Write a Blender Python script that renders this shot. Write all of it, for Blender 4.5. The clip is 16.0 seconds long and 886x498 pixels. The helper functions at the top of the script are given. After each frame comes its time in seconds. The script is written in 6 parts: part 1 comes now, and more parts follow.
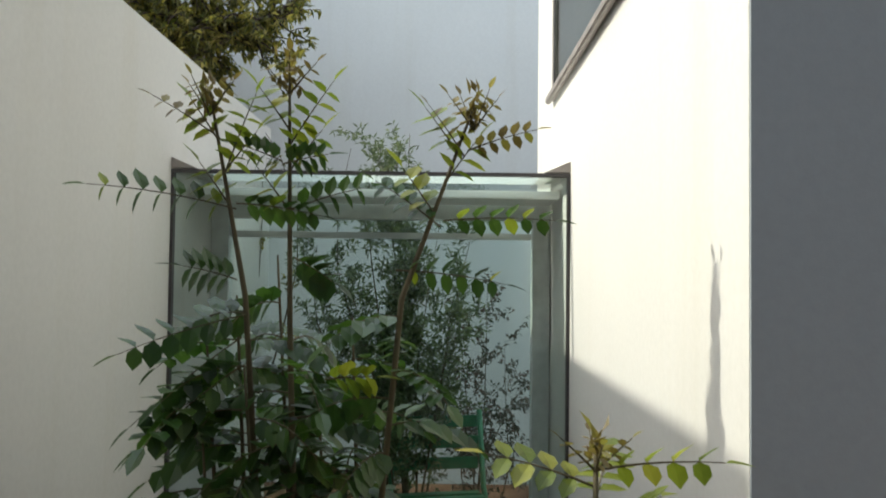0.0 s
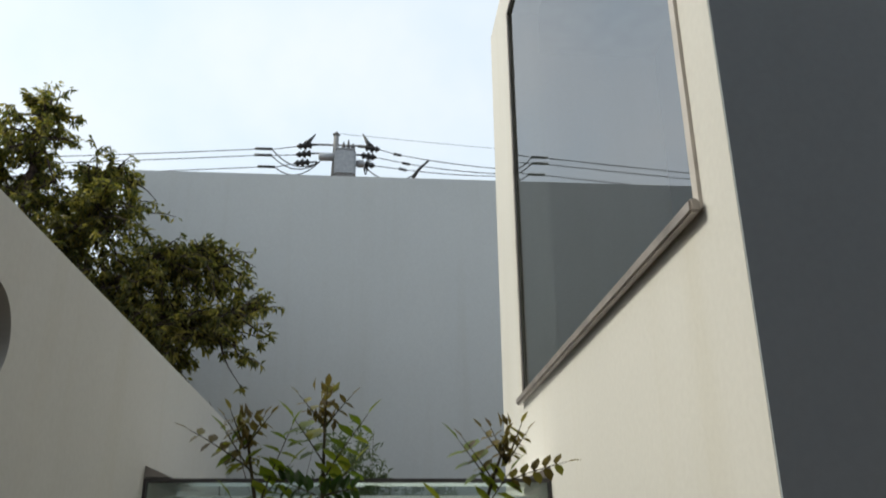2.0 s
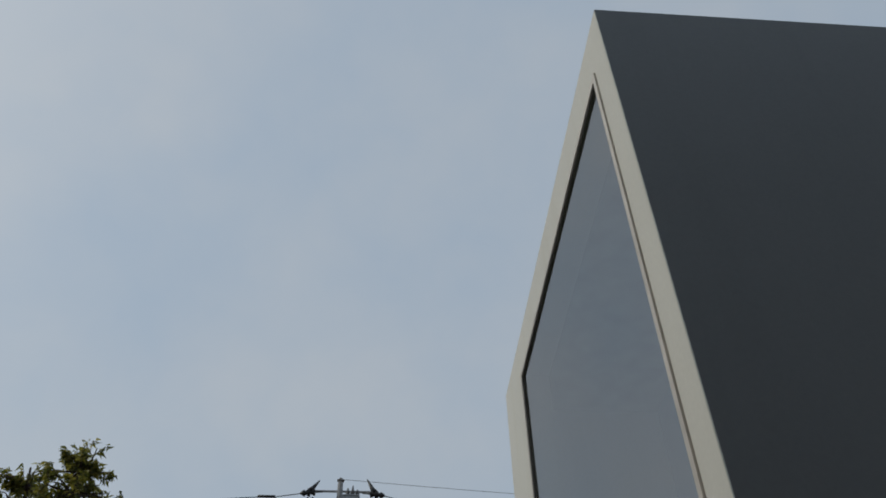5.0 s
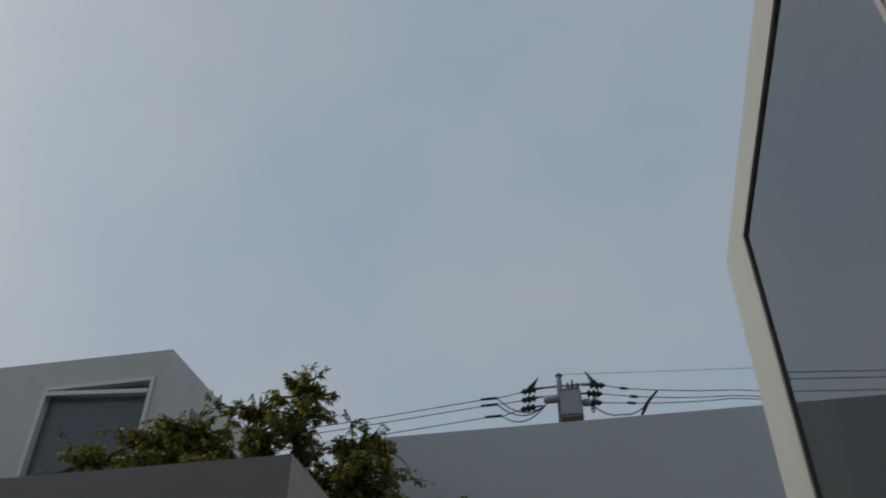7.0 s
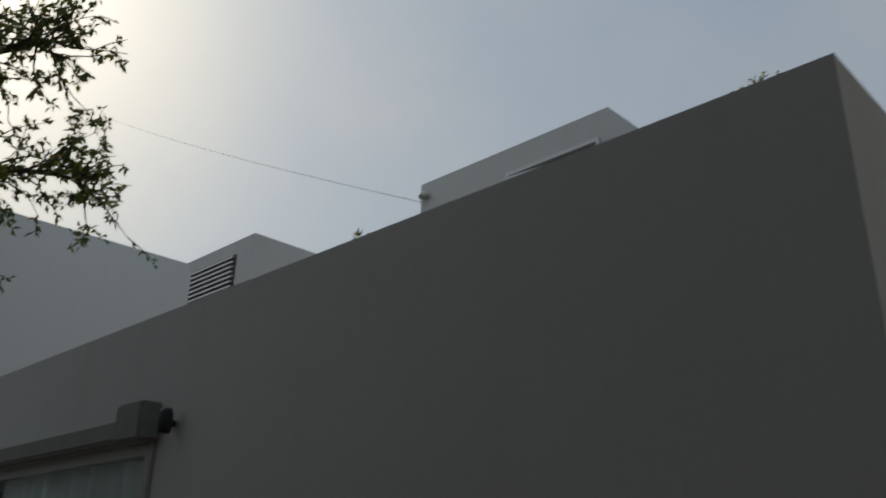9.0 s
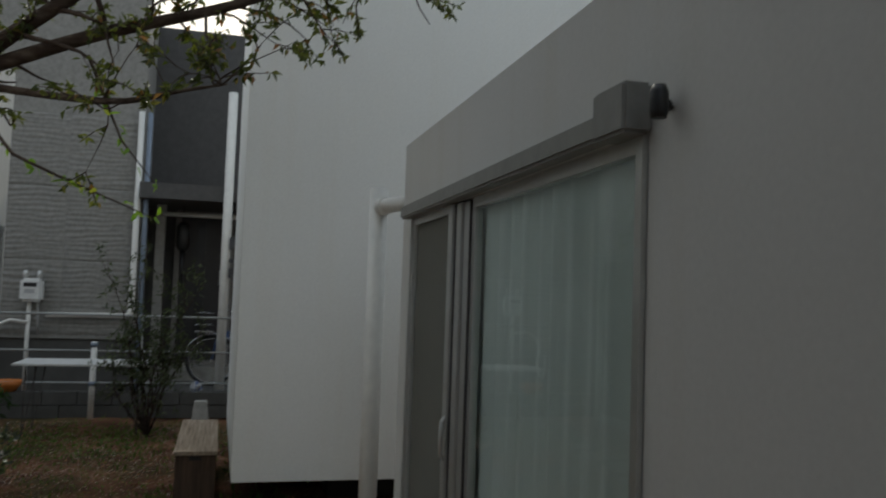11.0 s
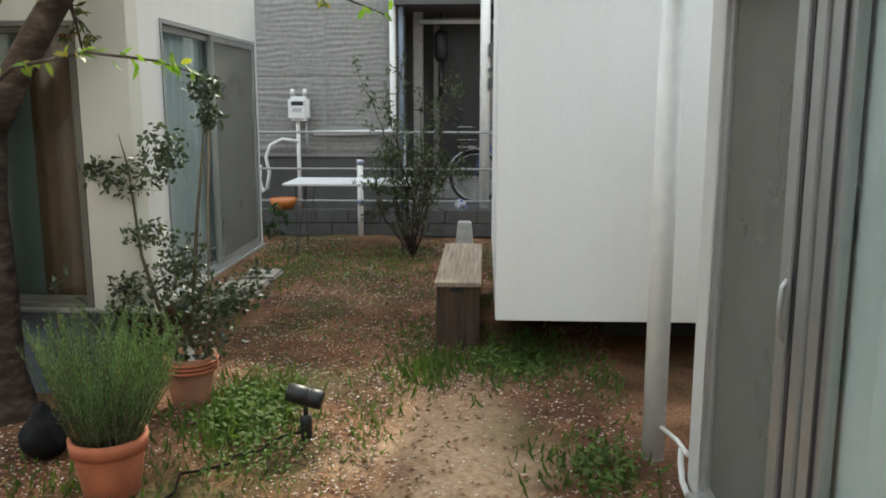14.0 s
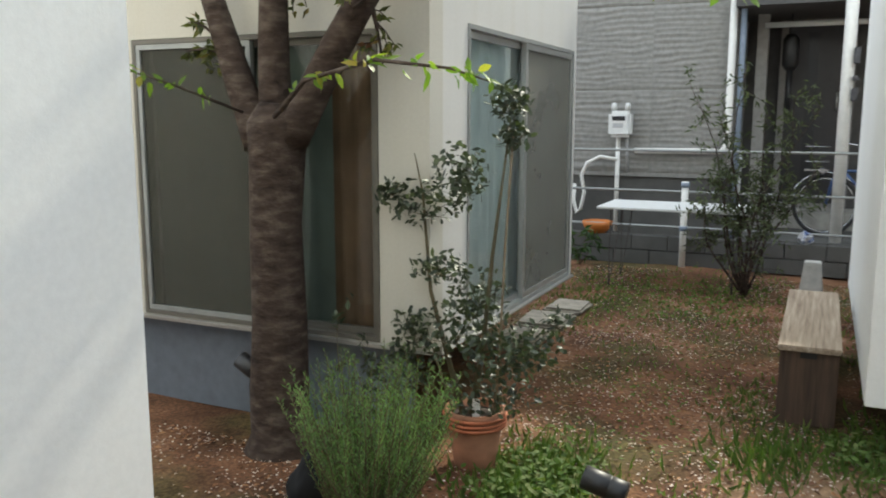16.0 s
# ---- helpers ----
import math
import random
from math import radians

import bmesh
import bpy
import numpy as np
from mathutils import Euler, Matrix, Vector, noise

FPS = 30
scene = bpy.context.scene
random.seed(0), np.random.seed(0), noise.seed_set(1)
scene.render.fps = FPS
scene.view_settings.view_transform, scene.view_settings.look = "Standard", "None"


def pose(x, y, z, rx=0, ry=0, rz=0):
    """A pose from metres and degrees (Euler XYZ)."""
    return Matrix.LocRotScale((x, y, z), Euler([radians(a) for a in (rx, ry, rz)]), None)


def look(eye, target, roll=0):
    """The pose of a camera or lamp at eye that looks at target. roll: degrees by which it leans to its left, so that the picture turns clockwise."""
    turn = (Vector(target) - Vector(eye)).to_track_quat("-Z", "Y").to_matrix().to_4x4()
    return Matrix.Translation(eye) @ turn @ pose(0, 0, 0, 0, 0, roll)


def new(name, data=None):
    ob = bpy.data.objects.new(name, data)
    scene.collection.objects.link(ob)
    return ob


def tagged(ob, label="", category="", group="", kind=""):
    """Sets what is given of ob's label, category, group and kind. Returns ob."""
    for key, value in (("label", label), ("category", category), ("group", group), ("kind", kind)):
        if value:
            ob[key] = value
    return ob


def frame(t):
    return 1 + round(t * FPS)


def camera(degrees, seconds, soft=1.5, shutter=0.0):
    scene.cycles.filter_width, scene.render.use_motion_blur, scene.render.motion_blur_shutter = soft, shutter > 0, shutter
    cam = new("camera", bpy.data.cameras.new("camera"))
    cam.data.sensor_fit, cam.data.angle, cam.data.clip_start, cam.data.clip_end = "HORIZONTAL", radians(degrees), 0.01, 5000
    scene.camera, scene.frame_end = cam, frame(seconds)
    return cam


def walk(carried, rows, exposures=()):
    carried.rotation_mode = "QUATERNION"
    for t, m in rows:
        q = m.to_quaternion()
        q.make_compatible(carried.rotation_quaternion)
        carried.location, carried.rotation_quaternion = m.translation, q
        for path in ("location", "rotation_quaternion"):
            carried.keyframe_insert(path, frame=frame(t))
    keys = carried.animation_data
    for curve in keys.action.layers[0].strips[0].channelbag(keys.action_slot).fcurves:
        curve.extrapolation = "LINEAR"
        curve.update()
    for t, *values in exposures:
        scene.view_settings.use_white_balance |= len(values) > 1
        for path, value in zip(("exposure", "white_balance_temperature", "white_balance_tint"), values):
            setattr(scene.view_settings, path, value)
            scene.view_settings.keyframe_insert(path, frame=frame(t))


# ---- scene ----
cam = camera(56.4, 16.0, soft=1.8, shutter=0.25)
PATH = [
    (0, (0.949, 1.047, 1.537), (0.951, 3.046, 1.608), 0.7),
    (0.5, (0.879, 1.059, 1.561), (0.933, 3.046, 1.777), 0.6),
    (1, (0.84, 1.035, 1.567), (0.934, 2.996, 1.946), 1.1),
    (1.5, (0.791, 1.001, 1.577), (0.928, 2.917, 2.132), 0.3),
    (2, (0.762, 0.966, 1.618), (0.923, 2.825, 2.339), -0.5),
    (2.5, (0.726, 0.928, 1.634), (0.903, 2.709, 2.527), -1.0),
    (3, (0.724, 0.93, 1.649), (0.904, 2.617, 2.708), -1.1),
    (3.5, (0.718, 0.875, 1.656), (0.895, 2.459, 2.864), -1.7),
    (3.7, (0.714, 0.831, 1.65), (0.886, 2.374, 2.911), -1.4),
    (5.8, (0.53, 0.56, 1.39), (0.609, 1.979, 2.797), -2.3),
    (6, (0.522, 0.578, 1.38), (0.556, 2.02, 2.765), -2.3),
    (6.5, (0.553, 0.794, 1.576), (0.417, 2.299, 2.887), -0.3),
    (7, (0.592, 0.971, 1.679), (0.268, 2.52, 2.901), 0.3),
    (7.5, (0.536, 0.975, 1.651), (-0.027, 2.538, 2.765), 0.6),
    (8, (0.455, 1.028, 1.655), (-0.355, 2.562, 2.651), 0.3),
    (8.4, (0.399, 1.076, 1.608), (-0.608, 2.549, 2.512), 0.8),
    (8.5, (0.387, 1.116, 1.607), (-0.672, 2.565, 2.488), 1.1),
    (9, (0.311, 1.223, 1.586), (-0.988, 2.553, 2.323), 1.0),
    (9.5, (0.117, 1.386, 1.603), (-1.408, 2.533, 2.202), 2.1),
    (10, (-0.126, 1.466, 1.572), (-1.825, 2.41, 2.041), 2.6),
    (12.3, (-0.649, 1.569, 1.555), (-2.63, 1.646, 1.292), -0.6),
    (12.5, (-0.731, 1.589, 1.57), (-2.709, 1.63, 1.278), -0.8),
    (13, (-0.929, 1.603, 1.574), (-2.901, 1.591, 1.24), -0.7),
    (13.5, (-1.139, 1.601, 1.556), (-3.108, 1.543, 1.211), -0.6),
    (14, (-1.336, 1.575, 1.568), (-3.304, 1.475, 1.222), -0.0),
    (14.5, (-1.545, 1.553, 1.568), (-3.504, 1.342, 1.227), 0.2),
    (15, (-1.803, 1.478, 1.549), (-3.734, 1.07, 1.222), 0.1),
    (15.5, (-2.0, 1.426, 1.574), (-3.866, 0.783, 1.252), -0.2),
    (16, (-2.099, 1.402, 1.575), (-3.895, 0.579, 1.262), 0.1),
]
EXPOSURES = [
    (0.0, 1.48, 6500, 2.0), (1.5, 0.66, 6600, 2.0), (2.5, 0.2, 6600, 2.0), (3.7, -0.35, 6500, 2.0), (5.8, -0.85, 6200, 2.0), (7.0, -1.0, 6200, 2.0), (8.4, -1.08, 6300, 2.0), (9.0, -1.05, 6300, 2.0),
    (9.5, -0.95, 6300, 2.0), (10.2, -0.85, 6400, 2.0), (12.3, 1.28, 6650, 2.0), (13.5, 1.5, 6650, 2.0), (16.0, 1.6, 6650, 2.0),
]
walk(cam, [(t, look(eye, target, roll)) for t, eye, target, roll in PATH], EXPOSURES)

# ---- world, sun ----
TO_SUN = Vector((-1.0, 0.11, 0.77)).normalized()
world = bpy.data.worlds.new("sky")
scene.world = world
world.use_nodes = True
wn = world.node_tree
wn.nodes.clear()
sky = wn.nodes.new("ShaderNodeTexSky")
sky.sky_type = "NISHITA"
sky.sun_disc = False
sky.sun_elevation = math.asin(TO_SUN.z)
sky.sun_rotation = math.atan2(TO_SUN.x, TO_SUN.y)
sky.dust_density = 7.0
sky.air_density = 1.2
sky.ozone_density = 1.0
bg = wn.nodes.new("ShaderNodeBackground")
bg.inputs["Strength"].default_value = 0.11
wo = wn.nodes.new("ShaderNodeOutputWorld")
# spring haze evens the sky out
haze = wn.nodes.new("ShaderNodeMix")
haze.data_type = "RGBA"
haze.inputs[0].default_value = 0.69
haze.inputs[7].default_value = (7.4, 8.3, 9.7, 1.0)
# thin, soft cloud in the haze
cloud = wn.nodes.new("ShaderNodeTexNoise")
cloud.inputs["Scale"].default_value = 2.6
cloud.inputs["Detail"].default_value = 5.0
cloud.inputs["Roughness"].default_value = 0.55
veil = wn.nodes.new("ShaderNodeValToRGB")
veil.color_ramp.elements[0].position, veil.color_ramp.elements[0].color = 0.36, (0.69, 0.785, 0.96, 1.0)
veil.color_ramp.elements[1].position, veil.color_ramp.elements[1].color = 0.66, (0.865, 0.885, 0.975, 1.0)
gain = wn.nodes.new("ShaderNodeVectorMath")
gain.operation = "SCALE"
gain.inputs["Scale"].default_value = 9.7
wn.links.new(cloud.outputs["Fac"], veil.inputs[0])
wn.links.new(veil.outputs[0], gain.inputs[0])
wn.links.new(gain.outputs[0], haze.inputs[7])
wn.links.new(sky.outputs[0], haze.inputs[6])
wn.links.new(haze.outputs[2], bg.inputs[0])
wn.links.new(bg.outputs[0], wo.inputs[0])
sun = new("sun", bpy.data.lights.new("sun", "SUN"))
sun.data.energy = 1.52
sun.data.angle = radians(1.2)
sun.data.color = (1.0, 0.93, 0.82)
sun.matrix_world = look(TO_SUN * 40, (0, 0, 0))

# ---- materials ----
def rgb(c):
    return (c[0], c[1], c[2], 1.0)


class Mat:
    """A small builder of node materials."""

    def __init__(self, name):
        self.m = bpy.data.materials.new(name)
        self.m.use_nodes = True
        self.t = self.m.node_tree
        self.b = self.t.nodes["Principled BSDF"]
        self.co = self.t.nodes.new("ShaderNodeTexCoord")

    def node(self, kind, **kw):
        n = self.t.nodes.new(kind)
        for k, v in kw.items():
            n.inputs[k.replace("_", " ")].default_value = v
        return n

    def link(self, a, b):
        self.t.links.new(a, b)

    def noise(self, scale, detail=4.0, stretch=(1, 1, 1), rough=0.55, space="Object"):
        mp = self.t.nodes.new("ShaderNodeMapping")
        mp.inputs["Scale"].default_value = stretch
        self.link(self.co.outputs[space], mp.inputs[0])
        n = self.node("ShaderNodeTexNoise", Scale=scale, Detail=detail, Roughness=rough)
        self.link(mp.outputs[0], n.inputs["Vector"])
        return n.outputs["Fac"]

    def ramp(self, fac, stops):
        r = self.t.nodes.new("ShaderNodeValToRGB")
        e = r.color_ramp.elements
        while len(e) < len(stops):
            e.new(0.5)
        for i, (p, c) in enumerate(stops):
            e[i].position = p
            e[i].color = rgb(c)
        self.link(fac, r.inputs[0])
        return r.outputs[0]

    def mix(self, fac, a, b, mode="MIX"):
        n = self.t.nodes.new("ShaderNodeMix")
        n.data_type = "RGBA"
        n.blend_type = mode
        for s, v in ((n.inputs[0], fac), (n.inputs[6], a), (n.inputs[7], b)):
            if isinstance(v, (int, float)):
                s.default_value = v
            elif isinstance(v, tuple):
                s.default_value = rgb(v)
            else:
                self.link(v, s)
        return n.outputs[2]

    def bump(self, fac, strength=0.2, dist=0.01):
        n = self.node("ShaderNodeBump", Strength=strength, Distance=dist)
        self.link(fac, n.inputs["Height"])
        if self.b.inputs["Normal"].is_linked:
            self.link(self.b.inputs["Normal"].links[0].from_socket, n.inputs["Normal"])
        self.link(n.outputs[0], self.b.inputs["Normal"])
        return self

    def set(self, colour=None, rough=None, metal=None, spec=None):
        if colour is not None:
            if isinstance(colour, tuple):
                self.b.inputs["Base Color"].default_value = rgb(colour)
            else:
                self.link(colour, self.b.inputs["Base Color"])
        if rough is not None:
            self.b.inputs["Roughness"].default_value = rough
        if metal is not None:
            self.b.inputs["Metallic"].default_value = metal
        if spec is not None:
            self.b.inputs["Specular IOR Level"].default_value = spec
        return self


def plaster(name, base, stain=0.9, warm=(0.9, 0.87, 0.8)):
    m = Mat(name)
    big = m.ramp(m.noise(0.7, 3), [(0.35, (1, 1, 1)), (0.72, (stain, stain, stain))])
    run = m.ramp(m.noise(2.2, 5, (3.0, 3.0, 0.16)), [(0.5, (1, 1, 1)), (0.78, warm)])
    fine = m.ramp(m.noise(60, 3), [(0.3, (0.95, 0.95, 0.95)), (0.7, (1, 1, 1))])
    c = m.mix(1.0, m.mix(1.0, m.mix(1.0, base, big, "MULTIPLY"), run, "MULTIPLY"), fine, "MULTIPLY")
    m.set(c, 0.82, 0, 0.3)
    m.bump(m.noise(7, 4), 0.12, 0.01).bump(m.noise(160, 3), 0.12, 0.002)
    return m.m


def plain(name, base, rough=0.5, metal=0.0, spec=0.5, vary=0.12, scale=14.0, bump=0.08):
    m = Mat(name)
    lo = tuple(v * (1 - vary) for v in base)
    hi = tuple(min(1, v * (1 + vary)) for v in base)
    c = m.ramp(m.noise(scale, 5), [(0.3, lo), (0.7, hi)])
    m.set(c, rough, metal, spec)
    m.bump(m.noise(scale * 5, 3), bump, 0.003)
    return m.m


def glass_mat(name, tint=(0.9, 0.96, 0.94), rough=0.0, ior=1.5):
    """Thin pane: mostly clear, with the mirror gloss of glass."""
    m = bpy.data.materials.new(name)
    m.use_nodes = True
    t = m.node_tree
    t.nodes.clear()
    out = t.nodes.new("ShaderNodeOutputMaterial")
    mix = t.nodes.new("ShaderNodeMixShader")
    tr = t.nodes.new("ShaderNodeBsdfTransparent")
    tr.inputs[0].default_value = rgb(tint)
    gl = t.nodes.new("ShaderNodeBsdfGlossy")
    gl.inputs["Roughness"].default_value = rough
    fr = t.nodes.new("ShaderNodeFresnel")
    fr.inputs["IOR"].default_value = ior
    t.links.new(fr.outputs[0], mix.inputs[0])
    t.links.new(tr.outputs[0], mix.inputs[1])
    t.links.new(gl.outputs[0], mix.inputs[2])
    t.links.new(mix.outputs[0], out.inputs[0])
    return m


def leaf_mat(name, stops, gloss=0.45, trans=0.35):
    m = Mat(name)
    g = m.t.nodes.new("ShaderNodeNewGeometry")
    c = m.ramp(g.outputs["Random Per Island"], stops)
    m.set(c, gloss, 0, 0.5)
    tl = m.t.nodes.new("ShaderNodeBsdfTranslucent")
    tc = m.mix(1.0, c, (1.6, 1.8, 0.9), "MULTIPLY")
    m.link(tc, tl.inputs[0])
    mx = m.t.nodes.new("ShaderNodeMixShader")
    mx.inputs[0].default_value = trans
    out = [n for n in m.t.nodes if n.type == "OUTPUT_MATERIAL"][0]
    m.link(m.b.outputs[0], mx.inputs[1])
    m.link(tl.outputs[0], mx.inputs[2])
    m.link(mx.outputs[0], out.inputs[0])
    return m.m


WHITE = plaster("white_render", (0.62, 0.61, 0.58), 0.93, (0.96, 0.95, 0.92))
GREYWALL = plaster("pale_grey_render", (0.60, 0.62, 0.62), 0.93, (0.96, 0.95, 0.93))
SHADED_GREY = plaster("shaded_side_render", (0.36, 0.39, 0.415), 0.9, (0.95, 0.95, 0.95))
UNSEEN_GREY = plaster("unseen_wall_grey", (0.20, 0.21, 0.22), 0.9, (0.95, 0.95, 0.95))
WHITE_PANEL = plaster("white_panel", (0.86, 0.86, 0.83), 0.96, (0.98, 0.97, 0.95))
SHADED_CREAM = plaster("shaded_cream_render", (0.54, 0.52, 0.455), 0.94, (0.96, 0.95, 0.92))
PLINTH = plain("blue_grey_plinth", (0.13, 0.15, 0.18), 0.8)
CONCRETE = plain("concrete", (0.33, 0.32, 0.29), 0.9, vary=0.25, scale=6, bump=0.4)
ALU = plain("aluminium", (0.52, 0.52, 0.50), 0.38, 0.75, vary=0.06)
DARK_FRAME = plain("dark_gasket", (0.05, 0.045, 0.045), 0.5)
BRONZE = plain("worn_bronze_sill", (0.30, 0.27, 0.25), 0.45, 0.4, vary=0.3, scale=9)
SASH_BEIGE = plain("weathered_beige_sash", (0.50, 0.46, 0.42), 0.5, 0.2, vary=0.12, scale=9)
PVC = plain("white_pvc", (0.72, 0.71, 0.67), 0.4, vary=0.06)
GLASS = glass_mat("clear_glass")
GLASS_GREEN = glass_mat("green_tinted_glass", (0.87, 0.955, 0.93))
COATED_GLASS = glass_mat("coated_glass", (0.75, 0.84, 0.81), 0.0, 4.4)


# ---- mesh helpers ----
def box(bm, x0, x1, y0, y1, z0, z1, bevel=0.0):
    vs = [bm.verts.new((x, y, z)) for x in (x0, x1) for y in (y0, y1) for z in (z0, z1)]
    fs = [bm.faces.new([vs[i] for i in f]) for f in ((0, 1, 3, 2), (4, 6, 7, 5), (0, 4, 5, 1), (2, 3, 7, 6), (0, 2, 6, 4), (1, 5, 7, 3))]
    if bevel:
        es = list({e for f in fs for e in f.edges})
        bmesh.ops.bevel(bm, geom=es, offset=bevel, segments=2, affect="EDGES")
    return bm


def boxed(x0, x1, y0, y1, z0, z1, bevel=0.0):
    return box(bmesh.new(), x0, x1, y0, y1, z0, z1, bevel)


def tube(bm, pts, radii, n=10, cap=True):
    """A bent tube through pts with its radius at each."""
    pts = [Vector(p) for p in pts]
    if isinstance(radii, (int, float)):
        radii = [radii] * len(pts)
    rings = []
    side = None
    for i, p in enumerate(pts):
        d = (pts[min(i + 1, len(pts) - 1)] - pts[max(i - 1, 0)]).normalized()
        if side is None:
            side = d.orthogonal().normalized()
        side = (side - d * side.dot(d)).normalized()
        up = d.cross(side)
        rings.append([bm.verts.new(p + (side * math.cos(a) + up * math.sin(a)) * radii[i]) for a in (2 * math.pi * k / n for k in range(n))])
    for a, b in zip(rings, rings[1:]):
        for k in range(n):
            f = bm.faces.new((a[k], a[(k + 1) % n], b[(k + 1) % n], b[k]))
            f.smooth = True
    if cap:
        bm.faces.new(rings[0][::-1])
        bm.faces.new(rings[-1])
    return bm


def lathe(bm, prof, n=28, centre=(0, 0, 0)):
    """A turned shape from (radius, height) pairs."""
    cx, cy, cz = centre
    rings = [[bm.verts.new((cx + r * math.cos(2 * math.pi * k / n), cy + r * math.sin(2 * math.pi * k / n), cz + z)) for k in range(n)] for r, z in prof]
    for a, b in zip(rings, rings[1:]):
        for k in range(n):
            f = bm.faces.new((a[k], a[(k + 1) % n], b[(k + 1) % n], b[k]))
            f.smooth = True
    bm.faces.new(rings[0][::-1])
    bm.faces.new(rings[-1])
    return bm


def finish(bm, name, mat):
    bmesh.ops.recalc_face_normals(bm, faces=bm.faces)
    me = bpy.data.meshes.new(name)
    bm.to_mesh(me)
    bm.free()
    me.materials.append(mat)
    return me


def part(name, bm, mat, parent=None, label=""):
    ob = new(name, finish(bm, name, mat))
    if parent is not None:
        ob.parent = parent
        ob.matrix_parent_inverse = parent.matrix_world.inverted()
    return tagged(ob, label) if label else ob


def thing(name, label, category, at=(0, 0, 0), group="", kind=""):
    ob = new(name)
    ob.location = at
    ob.matrix_world = Matrix.Translation(at)
    return tagged(ob, label, category, group, kind)


def panel(face, lo, hi, thick, holes=(), circle=None):
    """A wall in one plane. face: ('x', value, sense) outer plane; lo, hi: (u, z) corners; holes: rectangles (u0, z0, u1, z1);
    circle: (u, z, radius). The thickness goes inwards, against sense."""
    axis, val, sense = face
    bm = bmesh.new()

    def at(u, z, w):
        d = val - sense * w
        return (d, u, z) if axis == "x" else (u, d, z)
    us = sorted({lo[0], hi[0], *[h[i] for h in holes for i in (0, 2)]})
    zs = sorted({lo[1], hi[1], *[h[i] for h in holes for i in (1, 3)]})
    grid = {}

    def v(u, z, w):
        k = (round(u, 5), round(z, 5), w)
        if k not in grid:
            grid[k] = bm.verts.new(at(u, z, w))
        return grid[k]

    def solid(i, j):
        if not (0 <= i < len(us) - 1 and 0 <= j < len(zs) - 1):
            return False
        cu, cz = (us[i] + us[i + 1]) / 2, (zs[j] + zs[j + 1]) / 2
        return not any(h[0] < cu < h[2] and h[1] < cz < h[3] for h in holes)
    if circle:
        cu, cz, r = circle
        n = 48
        ring = {0: [], thick: []}
        outer = {0: [], thick: []}
        angs = sorted([2 * math.pi * k / n for k in range(n)] + [math.atan2(z - cz, u - cu) % (2 * math.pi) for u in us for z in zs])
        for w in (0, thick):
            for a in angs:
                c, s = math.cos(a), math.sin(a)
                k = min([(x - cu) / c for x in (lo[0], hi[0]) if (x - cu) * c > 1e-9] + [(z - cz) / s for z in (lo[1], hi[1]) if (z - cz) * s > 1e-9])
                ring[w].append(bm.verts.new(at(cu + r * c, cz + r * s, w)))
                outer[w].append(bm.verts.new(at(cu + k * c, cz + k * s, w)))
        m = len(angs)
        for i in range(m):
            j = (i + 1) % m
            for w in (0, thick):
                bm.faces.new((ring[w][i], ring[w][j], outer[w][j], outer[w][i]))
            bm.faces.new((ring[0][i], ring[0][j], ring[thick][j], ring[thick][i]))
            bm.faces.new((outer[0][i], outer[0][j], outer[thick][j], outer[thick][i]))
        return bm
    for i in range(len(us) - 1):
        for j in range(len(zs) - 1):
            if not solid(i, j):
                continue
            a, b, c, d = us[i], us[i + 1], zs[j], zs[j + 1]
            for w in (0, thick):
                bm.faces.new((v(a, c, w), v(b, c, w), v(b, d, w), v(a, d, w)))
            for ok, p, q in ((solid(i - 1, j), (a, c), (a, d)), (solid(i + 1, j), (b, c), (b, d)), (solid(i, j - 1), (a, c), (b, c)), (solid(i, j + 1), (a, d), (b, d))):
                if not ok:
                    bm.faces.new((v(*p, 0), v(*q, 0), v(*q, thick), v(*p, thick)))
    return bm


def framed(parent, name, face, rect, width, depth, mat, proud=0.0, label=""):
    """A rectangular frame that lines an opening."""
    u0, z0, u1, z1 = rect
    axis, val, sense = face
    bm = panel((axis, val + sense * proud, sense), (u0, z0), (u1, z1), depth, [(u0 + width, z0 + width, u1 - width, z1 - width)])
    return part(name, bm, mat, parent, label)


def sheet(parent, name, pts, facing, mat, label="", shadow=False):
    """One sheet of glass, facing outwards."""
    a, b_, c_ = (Vector(p) for p in pts[:3])
    if (b_ - a).cross(c_ - a).dot(Vector(facing)) < 0:
        pts = pts[::-1]
    me = bpy.data.meshes.new(name)
    me.from_pydata(pts, [], [(0, 1, 2, 3)])
    me.materials.append(mat)
    ob = new(name, me)
    ob.parent = parent
    ob.matrix_parent_inverse = parent.matrix_world.inverted()
    ob.visible_shadow = shadow
    return tagged(ob, label) if label else ob


def pane(parent, name, face, rect, inset, mat, label="", shadow=False):
    u0, z0, u1, z1 = rect
    axis, val, sense = face
    d = val - sense * inset
    pts = [(u0, z0), (u1, z0), (u1, z1), (u0, z1)]
    pts = [(d, u, z) if axis == "x" else (u, d, z) for u, z in pts]
    return sheet(parent, name, pts, (sense, 0, 0) if axis == "x" else (0, sense, 0), mat, label, shadow)

# ---- ground ----
XB, XC, YB, YK = -0.012, 1.400, 2.416, 3.96


def stops(a, b, n):
    return [a + (b - a) * i / n for i in range(n)]


